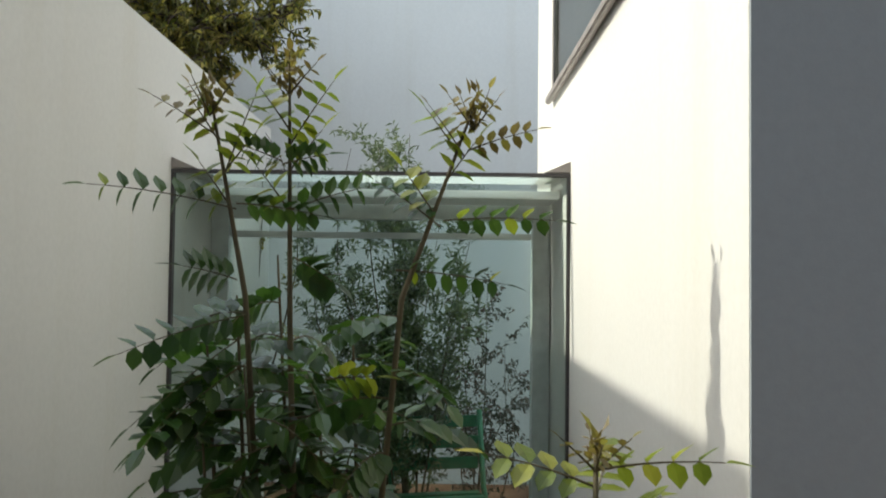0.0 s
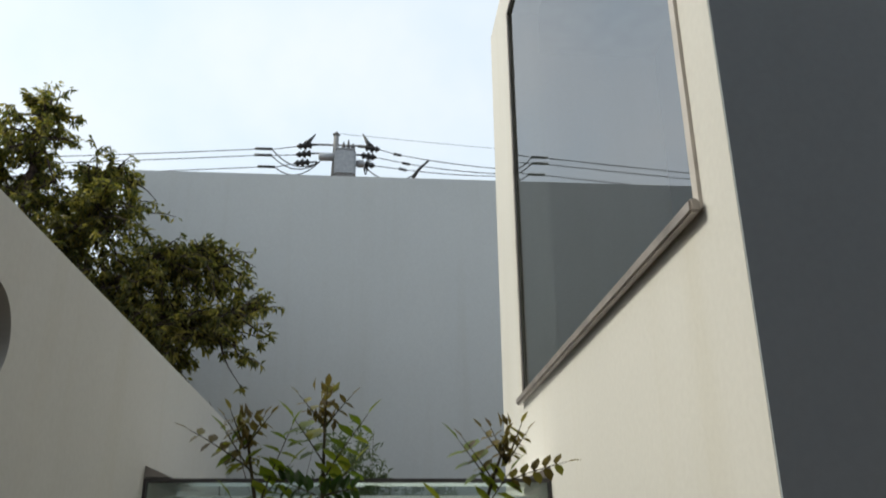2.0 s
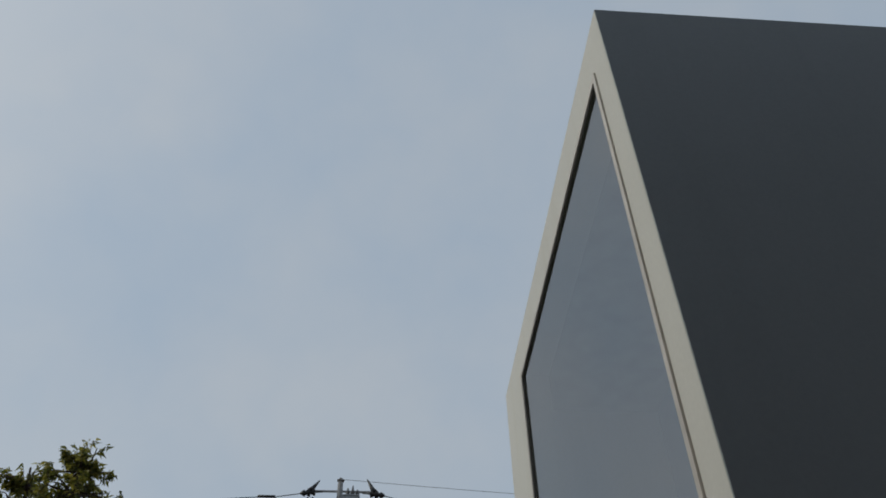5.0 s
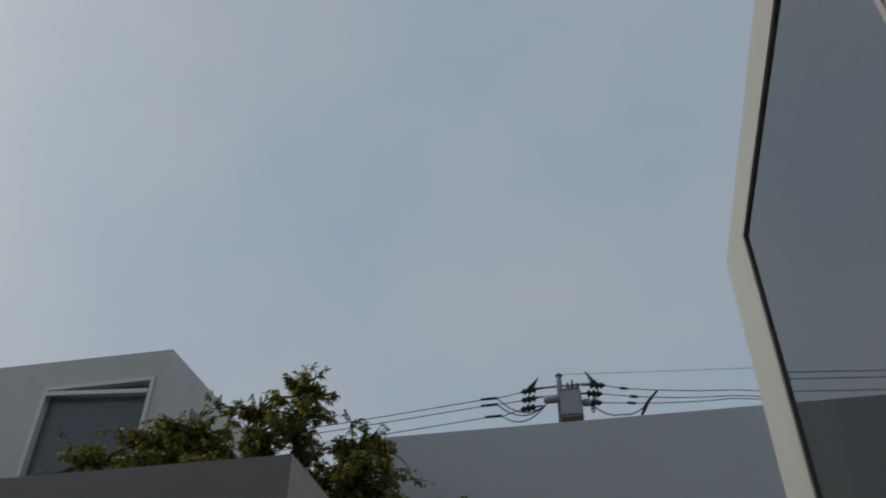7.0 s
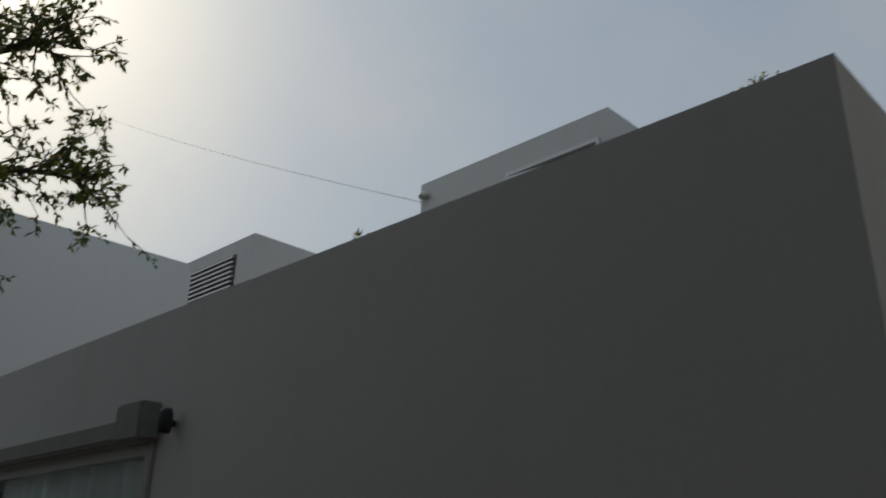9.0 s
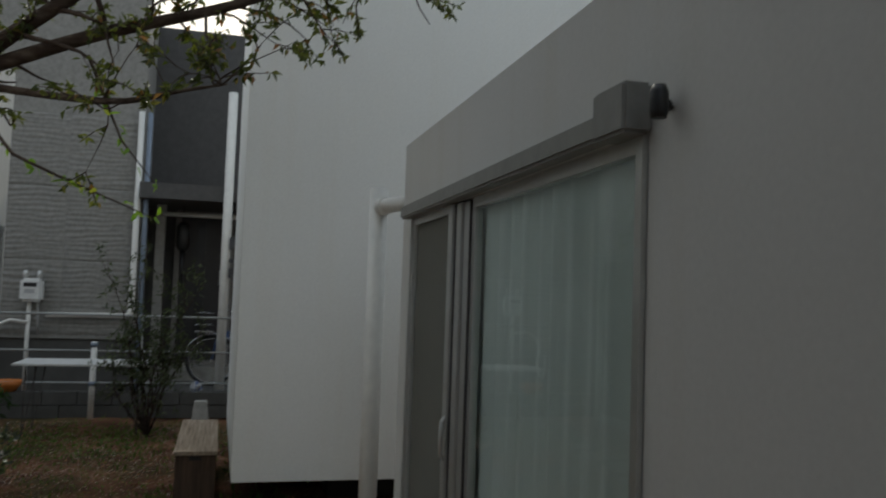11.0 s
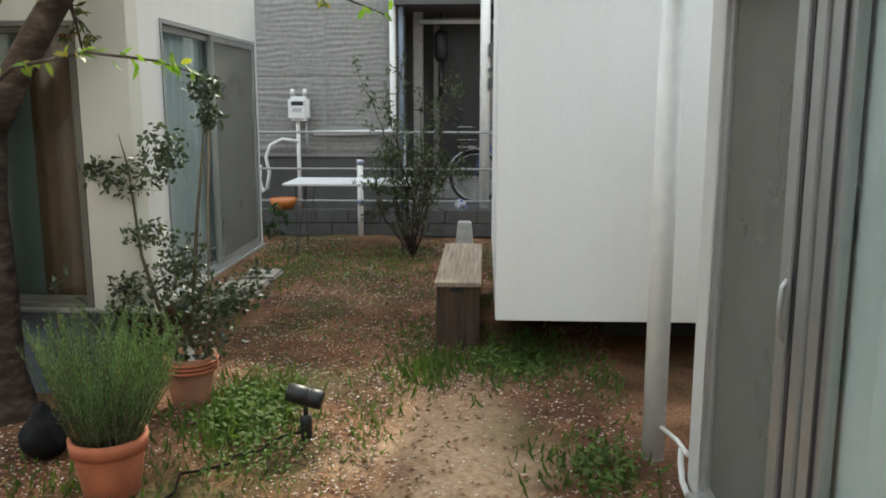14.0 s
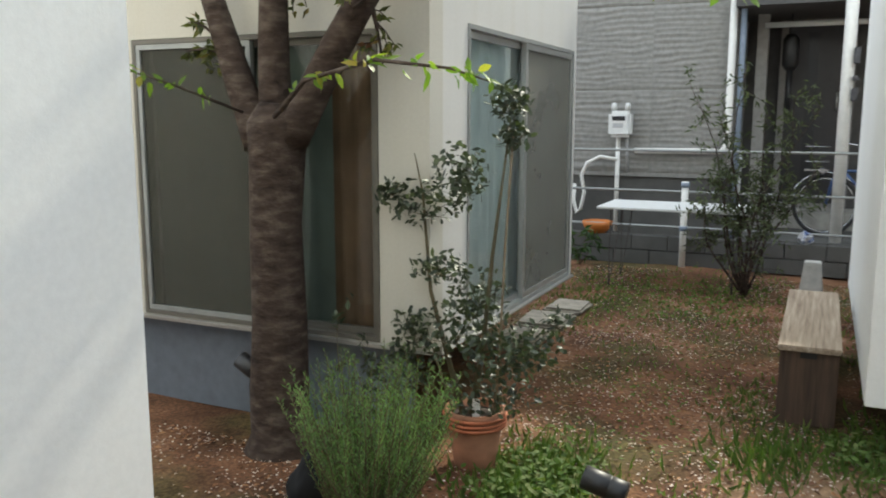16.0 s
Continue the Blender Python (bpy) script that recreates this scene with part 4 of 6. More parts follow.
for v_ in sk.verts:
    n_ = noise.fractal(v_.co * 1.6, 1.0, 2.0, 4)
    k = 1 + 0.10 * n_
    t_ = (v_.co.z + 1) / 2
    wdt = 0.125 * (1.05 - 0.72 * t_ ** 1.7)
    v_.co = Vector((-4.75 + v_.co.x * wdt * k * 1.0, -0.385 + v_.co.y * wdt * k * 0.95, max(0, 0.26 * t_ * k)))
for f_ in sk.faces:
    f_.smooth = True
part("sack", sk, plain("black_plastic", (0.006, 0.006, 0.007), 0.7, spec=0.2), sack)

# green folding chair and pots behind the glass
GREEN = plain("green_paint", (0.03, 0.16, 0.07), 0.5, vary=0.2)
ch = thing("folding_chair", "green slatted folding garden chair", "chair", (1.0, 5.0, 0))
for i in range(5):
    bb = bmesh.new()
    box(bb, -0.22, 0.22, -0.03, 0.03, -0.008, 0.008, 0.003)
    bmesh.ops.transform(bb, matrix=Matrix.Translation((1.02 - 0.02 * i, 4.86 + 0.085 * i, 0.46)) @ Matrix.Rotation(radians(12), 4, "Z"), verts=bb.verts)
    part("slat", bb, GREEN, ch)
for i in range(3):
    bb = bmesh.new()
    box(bb, -0.22, 0.22, -0.008, 0.008, -0.03, 0.03, 0.003)
    bmesh.ops.transform(bb, matrix=Matrix.Translation((0.93, 5.27 + 0.03 * i, 0.60 + 0.10 * i)) @ Matrix.Rotation(radians(12), 4, "Z"), verts=bb.verts)
    part("back_slat", bb, GREEN, ch)
for sx in (-0.23, 0.23):
    part("leg", tube(bmesh.new(), [(1.02 + sx, 4.80 + 0.05 * sx, 0.0), (0.94 + sx, 5.22, 0.5), (0.92 + sx, 5.34, 0.86)], 0.014, 8), GREEN, ch)
    part("leg", tube(bmesh.new(), [(0.94 + sx, 5.30, 0.0), (1.02 + sx, 4.82, 0.47)], 0.014, 8), GREEN, ch)
clay_pot((0.62, 5.0, 0.0), 0.16, 0.28, TERRA, "clay_pot", "terracotta pot behind the glass passage")
clay_pot((1.22, 5.55, 0.0), 0.15, 0.26, TERRA, "clay_pot", "terracotta pot behind the glass passage")

# ---- utility pole, transformer and wires ----
GREYMET = plain("grey_transformer", (0.30, 0.32, 0.34), 0.5, 0.2)
POLEM = plain("pole_concrete", (0.22, 0.22, 0.22), 0.9)
up_ = thing("utility_pole", "slim concrete utility pole with a grey transformer", "utility pole", (-0.33, 20, 0))
part("pole", tube(bmesh.new(), [(-0.38, 20, 0), (-0.35, 20, 10.8), (-0.33, 20, 12.1)], [0.16, 0.085, 0.065], 14), POLEM, up_)
part("pole_cap", lathe(bmesh.new(), [(0.085, 0), (0.10, 0.03), (0.06, 0.06), (0.03, 0.10)], 12, (-0.33, 20, 12.08)), POLEM, up_)
part("transformer", boxed(-0.33, 0.20, 19.45, 19.93, 10.70, 11.42, 0.05), GREYMET, up_, "grey transformer tank")
part("tank_lid", boxed(-0.31, 0.18, 19.47, 19.91, 11.42, 11.46, 0.015), GREYMET, up_)
for x, h_ in ((-0.12, 0.28), (0.0, 0.34), (0.12, 0.24)):
    part("bushing", lathe(bmesh.new(), [(0.04, 0), (0.06, 0.04), (0.04, 0.09), (0.055, 0.13), (0.035, 0.18), (0.015, h_)], 10, (x, 19.7, 11.46)), DARK_FRAME, up_)
for x0, x1, z in ((-0.74, -0.33, 11.32), (0.20, 0.42, 11.16)):
    part("capacitor", tube(bmesh.new(), [(x0, 19.75, z), (x0 + 0.04, 19.75, z), (x1 - 0.04, 19.75, z), (x1, 19.75, z)], [0.06, 0.10, 0.10, 0.06], 12), GREYMET, up_)
part("cross_arm", boxed(-1.15, 0.60, 19.98, 20.02, 11.78, 11.82), POLEM, up_)
part("cross_arm", boxed(-1.10, 0.52, 19.98, 20.02, 11.53, 11.56), POLEM, up_)
LEFT_INS = ((-1.09, 11.76), (-1.10, 11.52), (-1.13, 11.27))
RIGHT_INS = ((0.57, 11.74), (0.48, 11.51), (0.45, 11.27))
for sx, ins in ((-1, LEFT_INS), (1, RIGHT_INS)):
    for x, z in ins:
        part("insulator", tube(bmesh.new(), [(x - sx * 0.34, 20, z + 0.03), (x - sx * 0.15, 20, z + 0.02), (x - sx * 0.12, 20, z + 0.015), (x - sx * 0.02, 20, z), (x, 20, z), (x + sx * 0.10, 20, z - 0.015), (x + sx * 0.13, 20, z - 0.02), (x + sx * 0.24, 20, z - 0.03)], [0.02, 0.025, 0.10, 0.045, 0.12, 0.045, 0.09, 0.02], 10), BLACK, up_)
part("arrester", tube(bmesh.new(), [(-1.08, 20, 11.80), (-1.02, 20, 11.88), (-0.86, 20, 12.10)], [0.09, 0.06, 0.012], 8), BLACK, up_)
part("arrester", tube(bmesh.new(), [(0.55, 20, 11.78), (0.49, 20, 11.88), (0.34, 20, 12.16)], [0.09, 0.06, 0.012], 8), BLACK, up_)
wires = thing("power_lines", "thin black power lines above the houses", "power lines", (0, 20, 11.5))


def wire(p, q, sag, r=0.012):
    p, q = Vector(p), Vector(q)
    part("wire", tube(bmesh.new(), [p.lerp(q, t) - Vector((0, 0, sag * 4 * t * (1 - t))) for t in [i / 16 for i in range(17)]], r, 5), BLACK, wires)


for (ix, iz), (cx_, cz_) in zip(LEFT_INS, ((-2.15, 11.63), (-2.15, 11.45), (-2.05, 11.125))):
    wire((ix - 0.2, 20, iz - 0.03), (cx_ + 0.25, 20, cz_), 0.0)
    wire((cx_ + 0.2, 20, cz_), (-0.70, 19.8, 11.22), 0.30, 0.016)
    wire((cx_, 20, cz_), (-34, 22, cz_ - 0.1), 0.4)
    part("clamp", tube(bmesh.new(), [(cx_ - 0.22, 20, cz_), (cx_ + 0.22, 20, cz_)], 0.036, 8), BLACK, wires)
for (ix, iz), (cx_, cz_), ez in zip(RIGHT_INS, ((1.25, 11.58), (1.47, 11.33), (1.39, 11.16)), (11.27, 11.12, 11.045)):
    wire((ix + 0.2, 20, iz - 0.03), (cx_, 20, cz_), 0.0)
    wire((cx_, 20, cz_), (3.82, 20, ez), 0.04)
    wire((3.82, 20, ez), (34, 22, ez + 0.9), 1.1)
    part("clamp", tube(bmesh.new(), [(cx_ - 0.1, 20, cz_ + 0.02), (cx_ + 0.1, 20, cz_ - 0.02)], 0.036, 8), BLACK, wires)
    wire((ix + 0.05, 20, iz - 0.05), (0.40, 19.8, 11.1), 0.22, 0.015)
wire((-0.33, 20, 12.14), (34, 22, 12.6), 0.5, 0.006)
part("drop_arm", tube(bmesh.new(), [(1.59, 20, 10.80), (1.72, 20, 11.04), (1.80, 20, 11.18), (2.05, 20, 11.43)], [0.03, 0.05, 0.035, 0.03], 8), BLACK, wires)
wire((0.42, 19.8, 11.12), (1.12, 20, 10.88), 0.12, 0.016)
wire((1.12, 20, 10.88), (2.03, 20, 11.42), 0.20, 0.016)
wire((-5.51, 6.85, 5.33), (-25.0, 8.5, 15.95), 0.25, 0.003)

# ---- plants ----
BARK = Mat("grey_brown_bark")
bc = BARK.ramp(BARK.noise(9, 6, (1, 1, 2.6)), [(0.25, (0.022, 0.015, 0.012)), (0.5, (0.058, 0.041, 0.032)), (0.75, (0.12, 0.096, 0.078))])
BARK.set(bc, 0.9, 0, 0.2)
BARK.bump(BARK.noise(16, 5, (1, 1, 1.6)), 0.7, 0.03).bump(BARK.noise(60, 4), 0.4, 0.006)
BARK = BARK.m
TWIG = plain("green_brown_twig", (0.085, 0.07, 0.035), 0.8, vary=0.3)
CANE = plain("tan_cane", (0.19, 0.145, 0.09), 0.8, vary=0.25)
DEEP_LEAF = leaf_mat("deep_green_leaf", [(0.0, (0.018, 0.040, 0.012)), (0.5, (0.035, 0.075, 0.018)), (1.0, (0.06, 0.11, 0.025))], 0.35)
FEATHER_LEAF = leaf_mat("feathery_grey_leaf", [(0.0, (0.055, 0.075, 0.045)), (0.6, (0.10, 0.125, 0.08)), (1.0, (0.17, 0.19, 0.13))], 0.5, 0.4)
YOUNG_LEAF = leaf_mat("yellow_green_leaf", [(0.0, (0.10, 0.135, 0.02)), (0.6, (0.19, 0.22, 0.03)), (1.0, (0.28, 0.26, 0.05))], 0.45, 0.45)
BUD_LEAF = leaf_mat("bronze_bud", [(0.0, (0.10, 0.07, 0.03)), (0.6, (0.19, 0.14, 0.05)), (1.0, (0.24, 0.22, 0.06))], 0.5, 0.3)
OLIVE_LEAF = leaf_mat("olive_tree_leaf", [(0.0, (0.05, 0.057, 0.018)), (0.55, (0.135, 0.124, 0.034)), (1.0, (0.31, 0.245, 0.062))], 0.5, 0.5)
CHERRY_LEAF = leaf_mat("cherry_leaf", [(0.0, (0.035, 0.045, 0.012)), (0.6, (0.075, 0.085, 0.02)), (0.9, (0.13, 0.13, 0.03)), (1.0, (0.2, 0.08, 0.04))], 0.45, 0.45)
BRIGHT_LEAF = leaf_mat("bright_cherry_leaf", [(0.0, (0.09, 0.17, 0.02)), (0.7, (0.17, 0.26, 0.03)), (1.0, (0.30, 0.22, 0.05))], 0.45, 0.5)
MYRTLE_LEAF = leaf_mat("small_dark_leaf", [(0.0, (0.02, 0.028, 0.017)), (0.7, (0.04, 0.055, 0.03)), (1.0, (0.085, 0.105, 0.06))], 0.5, 0.2)
NEEDLE = leaf_mat("rosemary_needle", [(0.0, (0.05, 0.095, 0.03)), (0.6, (0.095, 0.17, 0.055)), (1.0, (0.16, 0.25, 0.09))], 0.5, 0.3)
GRASS_M = leaf_mat("grass_blade", [(0.0, (0.06, 0.11, 0.02)), (0.6, (0.11, 0.18, 0.036)), (1.0, (0.16, 0.18, 0.06))], 0.75, 0.4)
RED_LEAF = leaf_mat("purple_bronze_leaf", [(0.0, (0.03, 0.045, 0.03)), (0.6, (0.075, 0.07, 0.07)), (1.0, (0.14, 0.09, 0.09))], 0.4, 0.35)


class Leaves:
    """Gathers many small leaves into one mesh."""

    def __init__(self):
        self.v, self.f = [], []

    def add(self, p, d, n, length, width, droop=0.15, round_=False):
        d = d.normalized()
        s = d.cross(n)
        if s.length < 1e-4:
            s = d.orthogonal()
        s.normalize()
        n = s.cross(d)
        k = len(self.v)
        if round_:
            pts = [p, p + d * (0.25 * length) + s * (0.42 * width) + n * (0.10 * width), p + d * (0.62 * length) + s * (0.45 * width) + n * (0.07 * width) - n * (droop * 0.4 * length),
                   p + d * length - n * (droop * length), p + d * (0.62 * length) - s * (0.45 * width) + n * (0.07 * width) - n * (droop * 0.4 * length), p + d * (0.25 * length) - s * (0.42 * width) + n * (0.10 * width),
                   p + d * (0.5 * length) - n * (droop * 0.2 * length)]
            self.f += [(k, k + 1, k + 6), (k + 1, k + 2, k + 6), (k + 2, k + 3, k + 6), (k + 3, k + 4, k + 6), (k + 4, k + 5, k + 6), (k + 5, k, k + 6)]
        else:
            pts = [p, p + d * (0.45 * length) + s * (0.5 * width) + n * (0.15 * width), p + d * length - n * (droop * length), p + d * (0.45 * length) - s * (0.5 * width) + n * (0.15 * width)]
            self.f += [(k, k + 1, k + 2), (k, k + 2, k + 3)]
        self.v += [tuple(q) for q in pts]

    def part(self, name, mat, parent, label=""):
        me = bpy.data.meshes.new(name)
        me.from_pydata(self.v, [], self.f)
        me.materials.append(mat)
        ob = new(name, me)
        ob.parent = parent
        ob.matrix_parent_inverse = parent.matrix_world.inverted()
        return tagged(ob, label) if label else ob


def rdir(rnd, up=0.0):
    while True:
        v_ = Vector((rnd.uniform(-1, 1), rnd.uniform(-1, 1), rnd.uniform(-1, 1)))
        if 0.1 < v_.length < 1:
            v_.normalize()
            v_.z += up
            return v_.normalized()


def bend(a, b2, rnd, wob=0.06, n=6, sag=0.0):
    a, b2 = Vector(a), Vector(b2)
    l_ = (b2 - a).length
    o = [Vector((rnd.gauss(0, wob), rnd.gauss(0, wob), rnd.gauss(0, wob))) * l_ for _ in range(2)]
    return [a.lerp(b2, t) + o[0] * math.sin(math.pi * t) + o[1] * 0.5 * math.sin(2 * math.pi * t) - Vector((0, 0, sag * l_ * math.sin(math.pi * t))) for t in [i / n for i in range(n + 1)]]


def frond(lv, stems, base, d, length, pairs, size, rnd, droop=0.25, alt=None, roll=None):
    """A pinnate leaf: a thin stalk with leaflets on both sides and one at its end."""
    d = Vector(d).normalized()
    pts = [Vector(base)]
    dd = d.copy()
    n = pairs + 1
    for i in range(n):
        dd = (dd - Vector((0, 0, droop / n))).normalized()
        pts.append(pts[-1] + dd * (length / n))
    tube(stems, pts, [0.0022 - 0.0014 * i / n for i in range(n + 1)], 4, False)
    up = Vector((0, 0, 1))
    roll = rnd.uniform(-1.1, 1.1) if roll is None else roll
    for i in range(1, n):
        t = (pts[i + 1] - pts[i - 1]).normalized()
        s = t.cross(up).normalized() if abs(t.z) < 0.95 else t.orthogonal().normalized()
        s = (s * math.cos(roll) + s.cross(t) * math.sin(roll)).normalized()
        k = size * (0.75 + 0.35 * math.sin(math.pi * i / n)) * rnd.uniform(0.85, 1.1)
        for sg in (-1, 1):
            (alt if alt and rnd.random() < 0.25 else lv).add(pts[i], (s * sg + t * 0.45 - up * rnd.uniform(0.0, 0.35)), up + s * sg * 0.3, k, k * 0.74, 0.12, True)
    lv.add(pts[-1], dd, up, size * 1.1, size * 0.6, 0.1, True)


# pinnate shrub in the alley
rnd = random.Random(4)
sh = thing("alley_shrub", "leafy shrub with long pinnate leaves before glass", "shrub", (0.62, 2.75, 0))
dark, young, tips = Leaves(), Leaves(), Leaves()
CANES = [  # foot, middle, top: the three tall leaders first
    ((0.70, 2.72, 0), (0.68, 2.52, 1.45), (0.675, 2.50, 1.90)),
    ((0.66, 2.74, 0), (0.60, 2.52, 1.50), (0.535, 2.50, 1.86)),
    ((0.74, 2.70, 0), (0.88, 2.47, 1.50), (1.00, 2.45, 1.83)),
    ((0.66, 2.78, 0), (0.58, 2.68, 0.9), (0.56, 2.62, 1.50)),
    ((0.72, 2.78, 0), (0.66, 2.72, 0.9), (0.62, 2.70, 1.58)),
    ((0.76, 2.76, 0), (0.80, 2.66, 0.9), (0.78, 2.62, 1.46)),
    ((0.64, 2.72, 0), (0.55, 2.60, 0.9), (0.52, 2.56, 1.44)),
    ((0.68, 2.80, 0), (0.58, 2.78, 0.8), (0.54, 2.80, 1.42)),
    ((0.70, 2.68, 0), (0.64, 2.56, 0.8), (0.60, 2.52, 1.38)),
    ((0.76, 2.72, 0), (0.74, 2.70, 0.7), (0.70, 2.72, 1.38)),
    ((0.64, 2.70, 0), (0.56, 2.56, 0.7), (0.53, 2.52, 1.24)),
    ((0.72, 2.74, 0), (0.76, 2.62, 0.7), (0.78, 2.58, 1.20)),
]
for ci, (a, m_, top) in enumerate(CANES):
    st_ = bmesh.new()
    a, m_, top = Vector(a), Vector(m_), Vector(top)
    pts = [a.lerp(m_, t) for t in (0, 0.35, 0.7)] + [m_.lerp(top, t) for t in (0, 0.3, 0.6, 0.85, 1)]
    tube(st_, pts, [0.008, 0.007, 0.006, 0.0052, 0.0045, 0.0036, 0.0028, 0.002], 7)
    leader, buds = ci < 3, Leaves()
    n_f = 12 if leader else 19
    for k in range(n_f):
        t = 0.02 + 0.96 * k / n_f
        q = a.lerp(m_, 0.62 + 0.4 * t) if leader else a.lerp(m_, 0.5 + t) if t < 0.5 else m_.lerp(top, (t - 0.5) * 2)
        ang = 2.4 * k + ci * 1.3
        ln = rnd.uniform(0.14, 0.22)
        frond(dark, st_, q, Vector((math.cos(ang) * 0.8 - 0.1, math.sin(ang) * 0.6, 0.2)), ln, 5, rnd.uniform(0.044, 0.056), rnd, 1.0)
    if leader:
        # a spray of bronze, unfolding leaflets at the tip
        for k in range(30):
            buds.add(top + Vector((rnd.gauss(0, 0.008), rnd.gauss(0, 0.008), rnd.uniform(-0.05, 0.03))), rdir(rnd, 1.4), rdir(rnd), rnd.uniform(0.016, 0.030), 0.011)
        for k in range(4):
            frond(buds, st_, top - Vector((0, 0, 0.04)), Vector((math.cos(1.6 * k + ci), 0.5 * math.sin(1.6 * k + ci), 1.3)), 0.075, 3, 0.022, rnd, 0.1, None, rnd.uniform(0.8, 1.5))
        for k in range(3):
            q = m_.lerp(top, 0.45 + 0.16 * k)
            frond(young, st_, q, Vector((1 if k % 2 else -1, rnd.uniform(-0.4, 0.4), 1.5)), 0.095, 3, 0.042, rnd, 0.1, None, rnd.uniform(0.9, 1.5))
    part("stem", st_, TWIG, sh)
    if leader:
        buds.part("shoot_tip", BUD_LEAF, sh, "bronze unfolding tip")
# long fronds that stand clear of the bush: base, tip, leaflet size, young or deep green
for base, tip, n_, size, kind in (
        ((0.585, 2.50, 1.655), (0.32, 2.50, 1.70), 7, 0.040, "mix"), ((0.585, 2.50, 1.665), (0.74, 2.49, 1.645), 6, 0.040, "mix"),
        ((0.68, 2.50, 1.655), (0.82, 2.50, 1.70), 5, 0.034, "dark"), ((0.945, 2.45, 1.625), (0.834, 2.45, 1.705), 5, 0.032, "dark"),
        ((0.95, 2.45, 1.635), (1.143, 2.45, 1.640), 6, 0.034, "mix"), ((0.985, 2.45, 1.745), (0.924, 2.45, 1.835), 4, 0.022, "bud"),
        ((0.99, 2.45, 1.755), (1.108, 2.45, 1.795), 5, 0.026, "bud"), ((0.56, 2.50, 1.775), (0.433, 2.50, 1.858), 5, 0.026, "bud"),
        ((0.67, 2.50, 1.755), (0.752, 2.50, 1.885), 5, 0.034, "young"), ((0.665, 2.50, 1.735), (0.745, 2.50, 1.755), 4, 0.034, "dark"),
        ((0.665, 2.50, 1.74), (0.59, 2.50, 1.77), 4, 0.032, "dark"), ((0.565, 2.50, 1.72), (0.615, 2.50, 1.86), 5, 0.034, "young"),
        ((0.61, 2.50, 1.47), (0.385, 2.49, 1.40), 6, 0.044, "dark"), ((0.60, 2.50, 1.43), (0.413, 2.48, 1.275), 6, 0.046, "dark"),
        ((0.59, 2.50, 1.53), (0.50, 2.48, 1.555), 5, 0.044, "dark"), ((0.60, 2.50, 1.38), (0.433, 2.47, 1.24), 6, 0.046, "dark"),
        ((0.69, 2.50, 1.57), (0.76, 2.48, 1.53), 4, 0.048, "dark"), ((0.87, 2.47, 1.55), (1.06, 2.46, 1.53), 6, 0.034, "mix"),
        ((0.75, 2.48, 1.36), (0.84, 2.46, 1.37), 4, 0.045, "young"), ((0.70, 2.48, 1.25), (0.80, 2.44, 1.20), 5, 0.046, "dark")):
    st_ = bmesh.new()
    base, tip = Vector(base), Vector(tip)
    lv_ = {"young": young, "bud": tips, "dark": dark, "mix": dark}[kind]
    frond(lv_, st_, base, tip - base + Vector((0, 0, 0.10 * (tip - base).length)), (tip - base).length, n_, size, rnd, 0.2, young if kind == "mix" else None, rnd.uniform(0.9, 1.4))
    part("stalk", st_, TWIG, sh)
dark.part("leaves", DEEP_LEAF, sh)
young.part("young_leaves", YOUNG_LEAF, sh, "yellow-green young leaves")
tips.part("bronze_leaves", BUD_LEAF, sh, "bronze-tinted young fronds")

# small sprig nearer the camera
sg = thing("alley_sapling", "young pinnate sapling by the alley wall", "sapling", (1.15, 2.06, 0))
stems, lv, bd = bmesh.new(), Leaves(), Leaves()
tube(stems, [(1.16, 2.12, 0), (1.145, 2.09, 0.8), (1.139, 2.06, 1.345)], [0.008, 0.006, 0.003], 6)
for k in range(16):
    bd.add(Vector((1.139, 2.06, 1.335)) + Vector((rnd.gauss(0, 0.005), rnd.gauss(0, 0.005), rnd.uniform(-0.02, 0.02))), rdir(rnd, 1.0), rdir(rnd), rnd.uniform(0.015, 0.03), 0.01)
for k, (d_, ln) in enumerate((((1, 0, 0.22), 0.16), ((-1, 0, 0.45), 0.14), ((0.3, 0.8, 0.5), 0.12), ((-0.4, -0.8, 0.3), 0.1), ((0.5, 0.5, 0.2), 0.16), ((-0.8, 0.4, 0.1), 0.15))):
    frond(lv, stems, (1.139, 2.065, 1.305 - 0.02 * k), d_, ln, 4, 0.036, rnd, 0.25)
for k in range(4):
    frond(bd, stems, (1.139, 2.06, 1.305), (math.cos(1.57 * k), math.sin(1.57 * k), 1.0), 0.06, 3, 0.016, rnd, 0.1)
part("stem", stems, TWIG, sg)
lv.part("leaves", YOUNG_LEAF, sg)
tagged(bd.part("shoot_tip", BUD_LEAF, sg), kind="stuff")


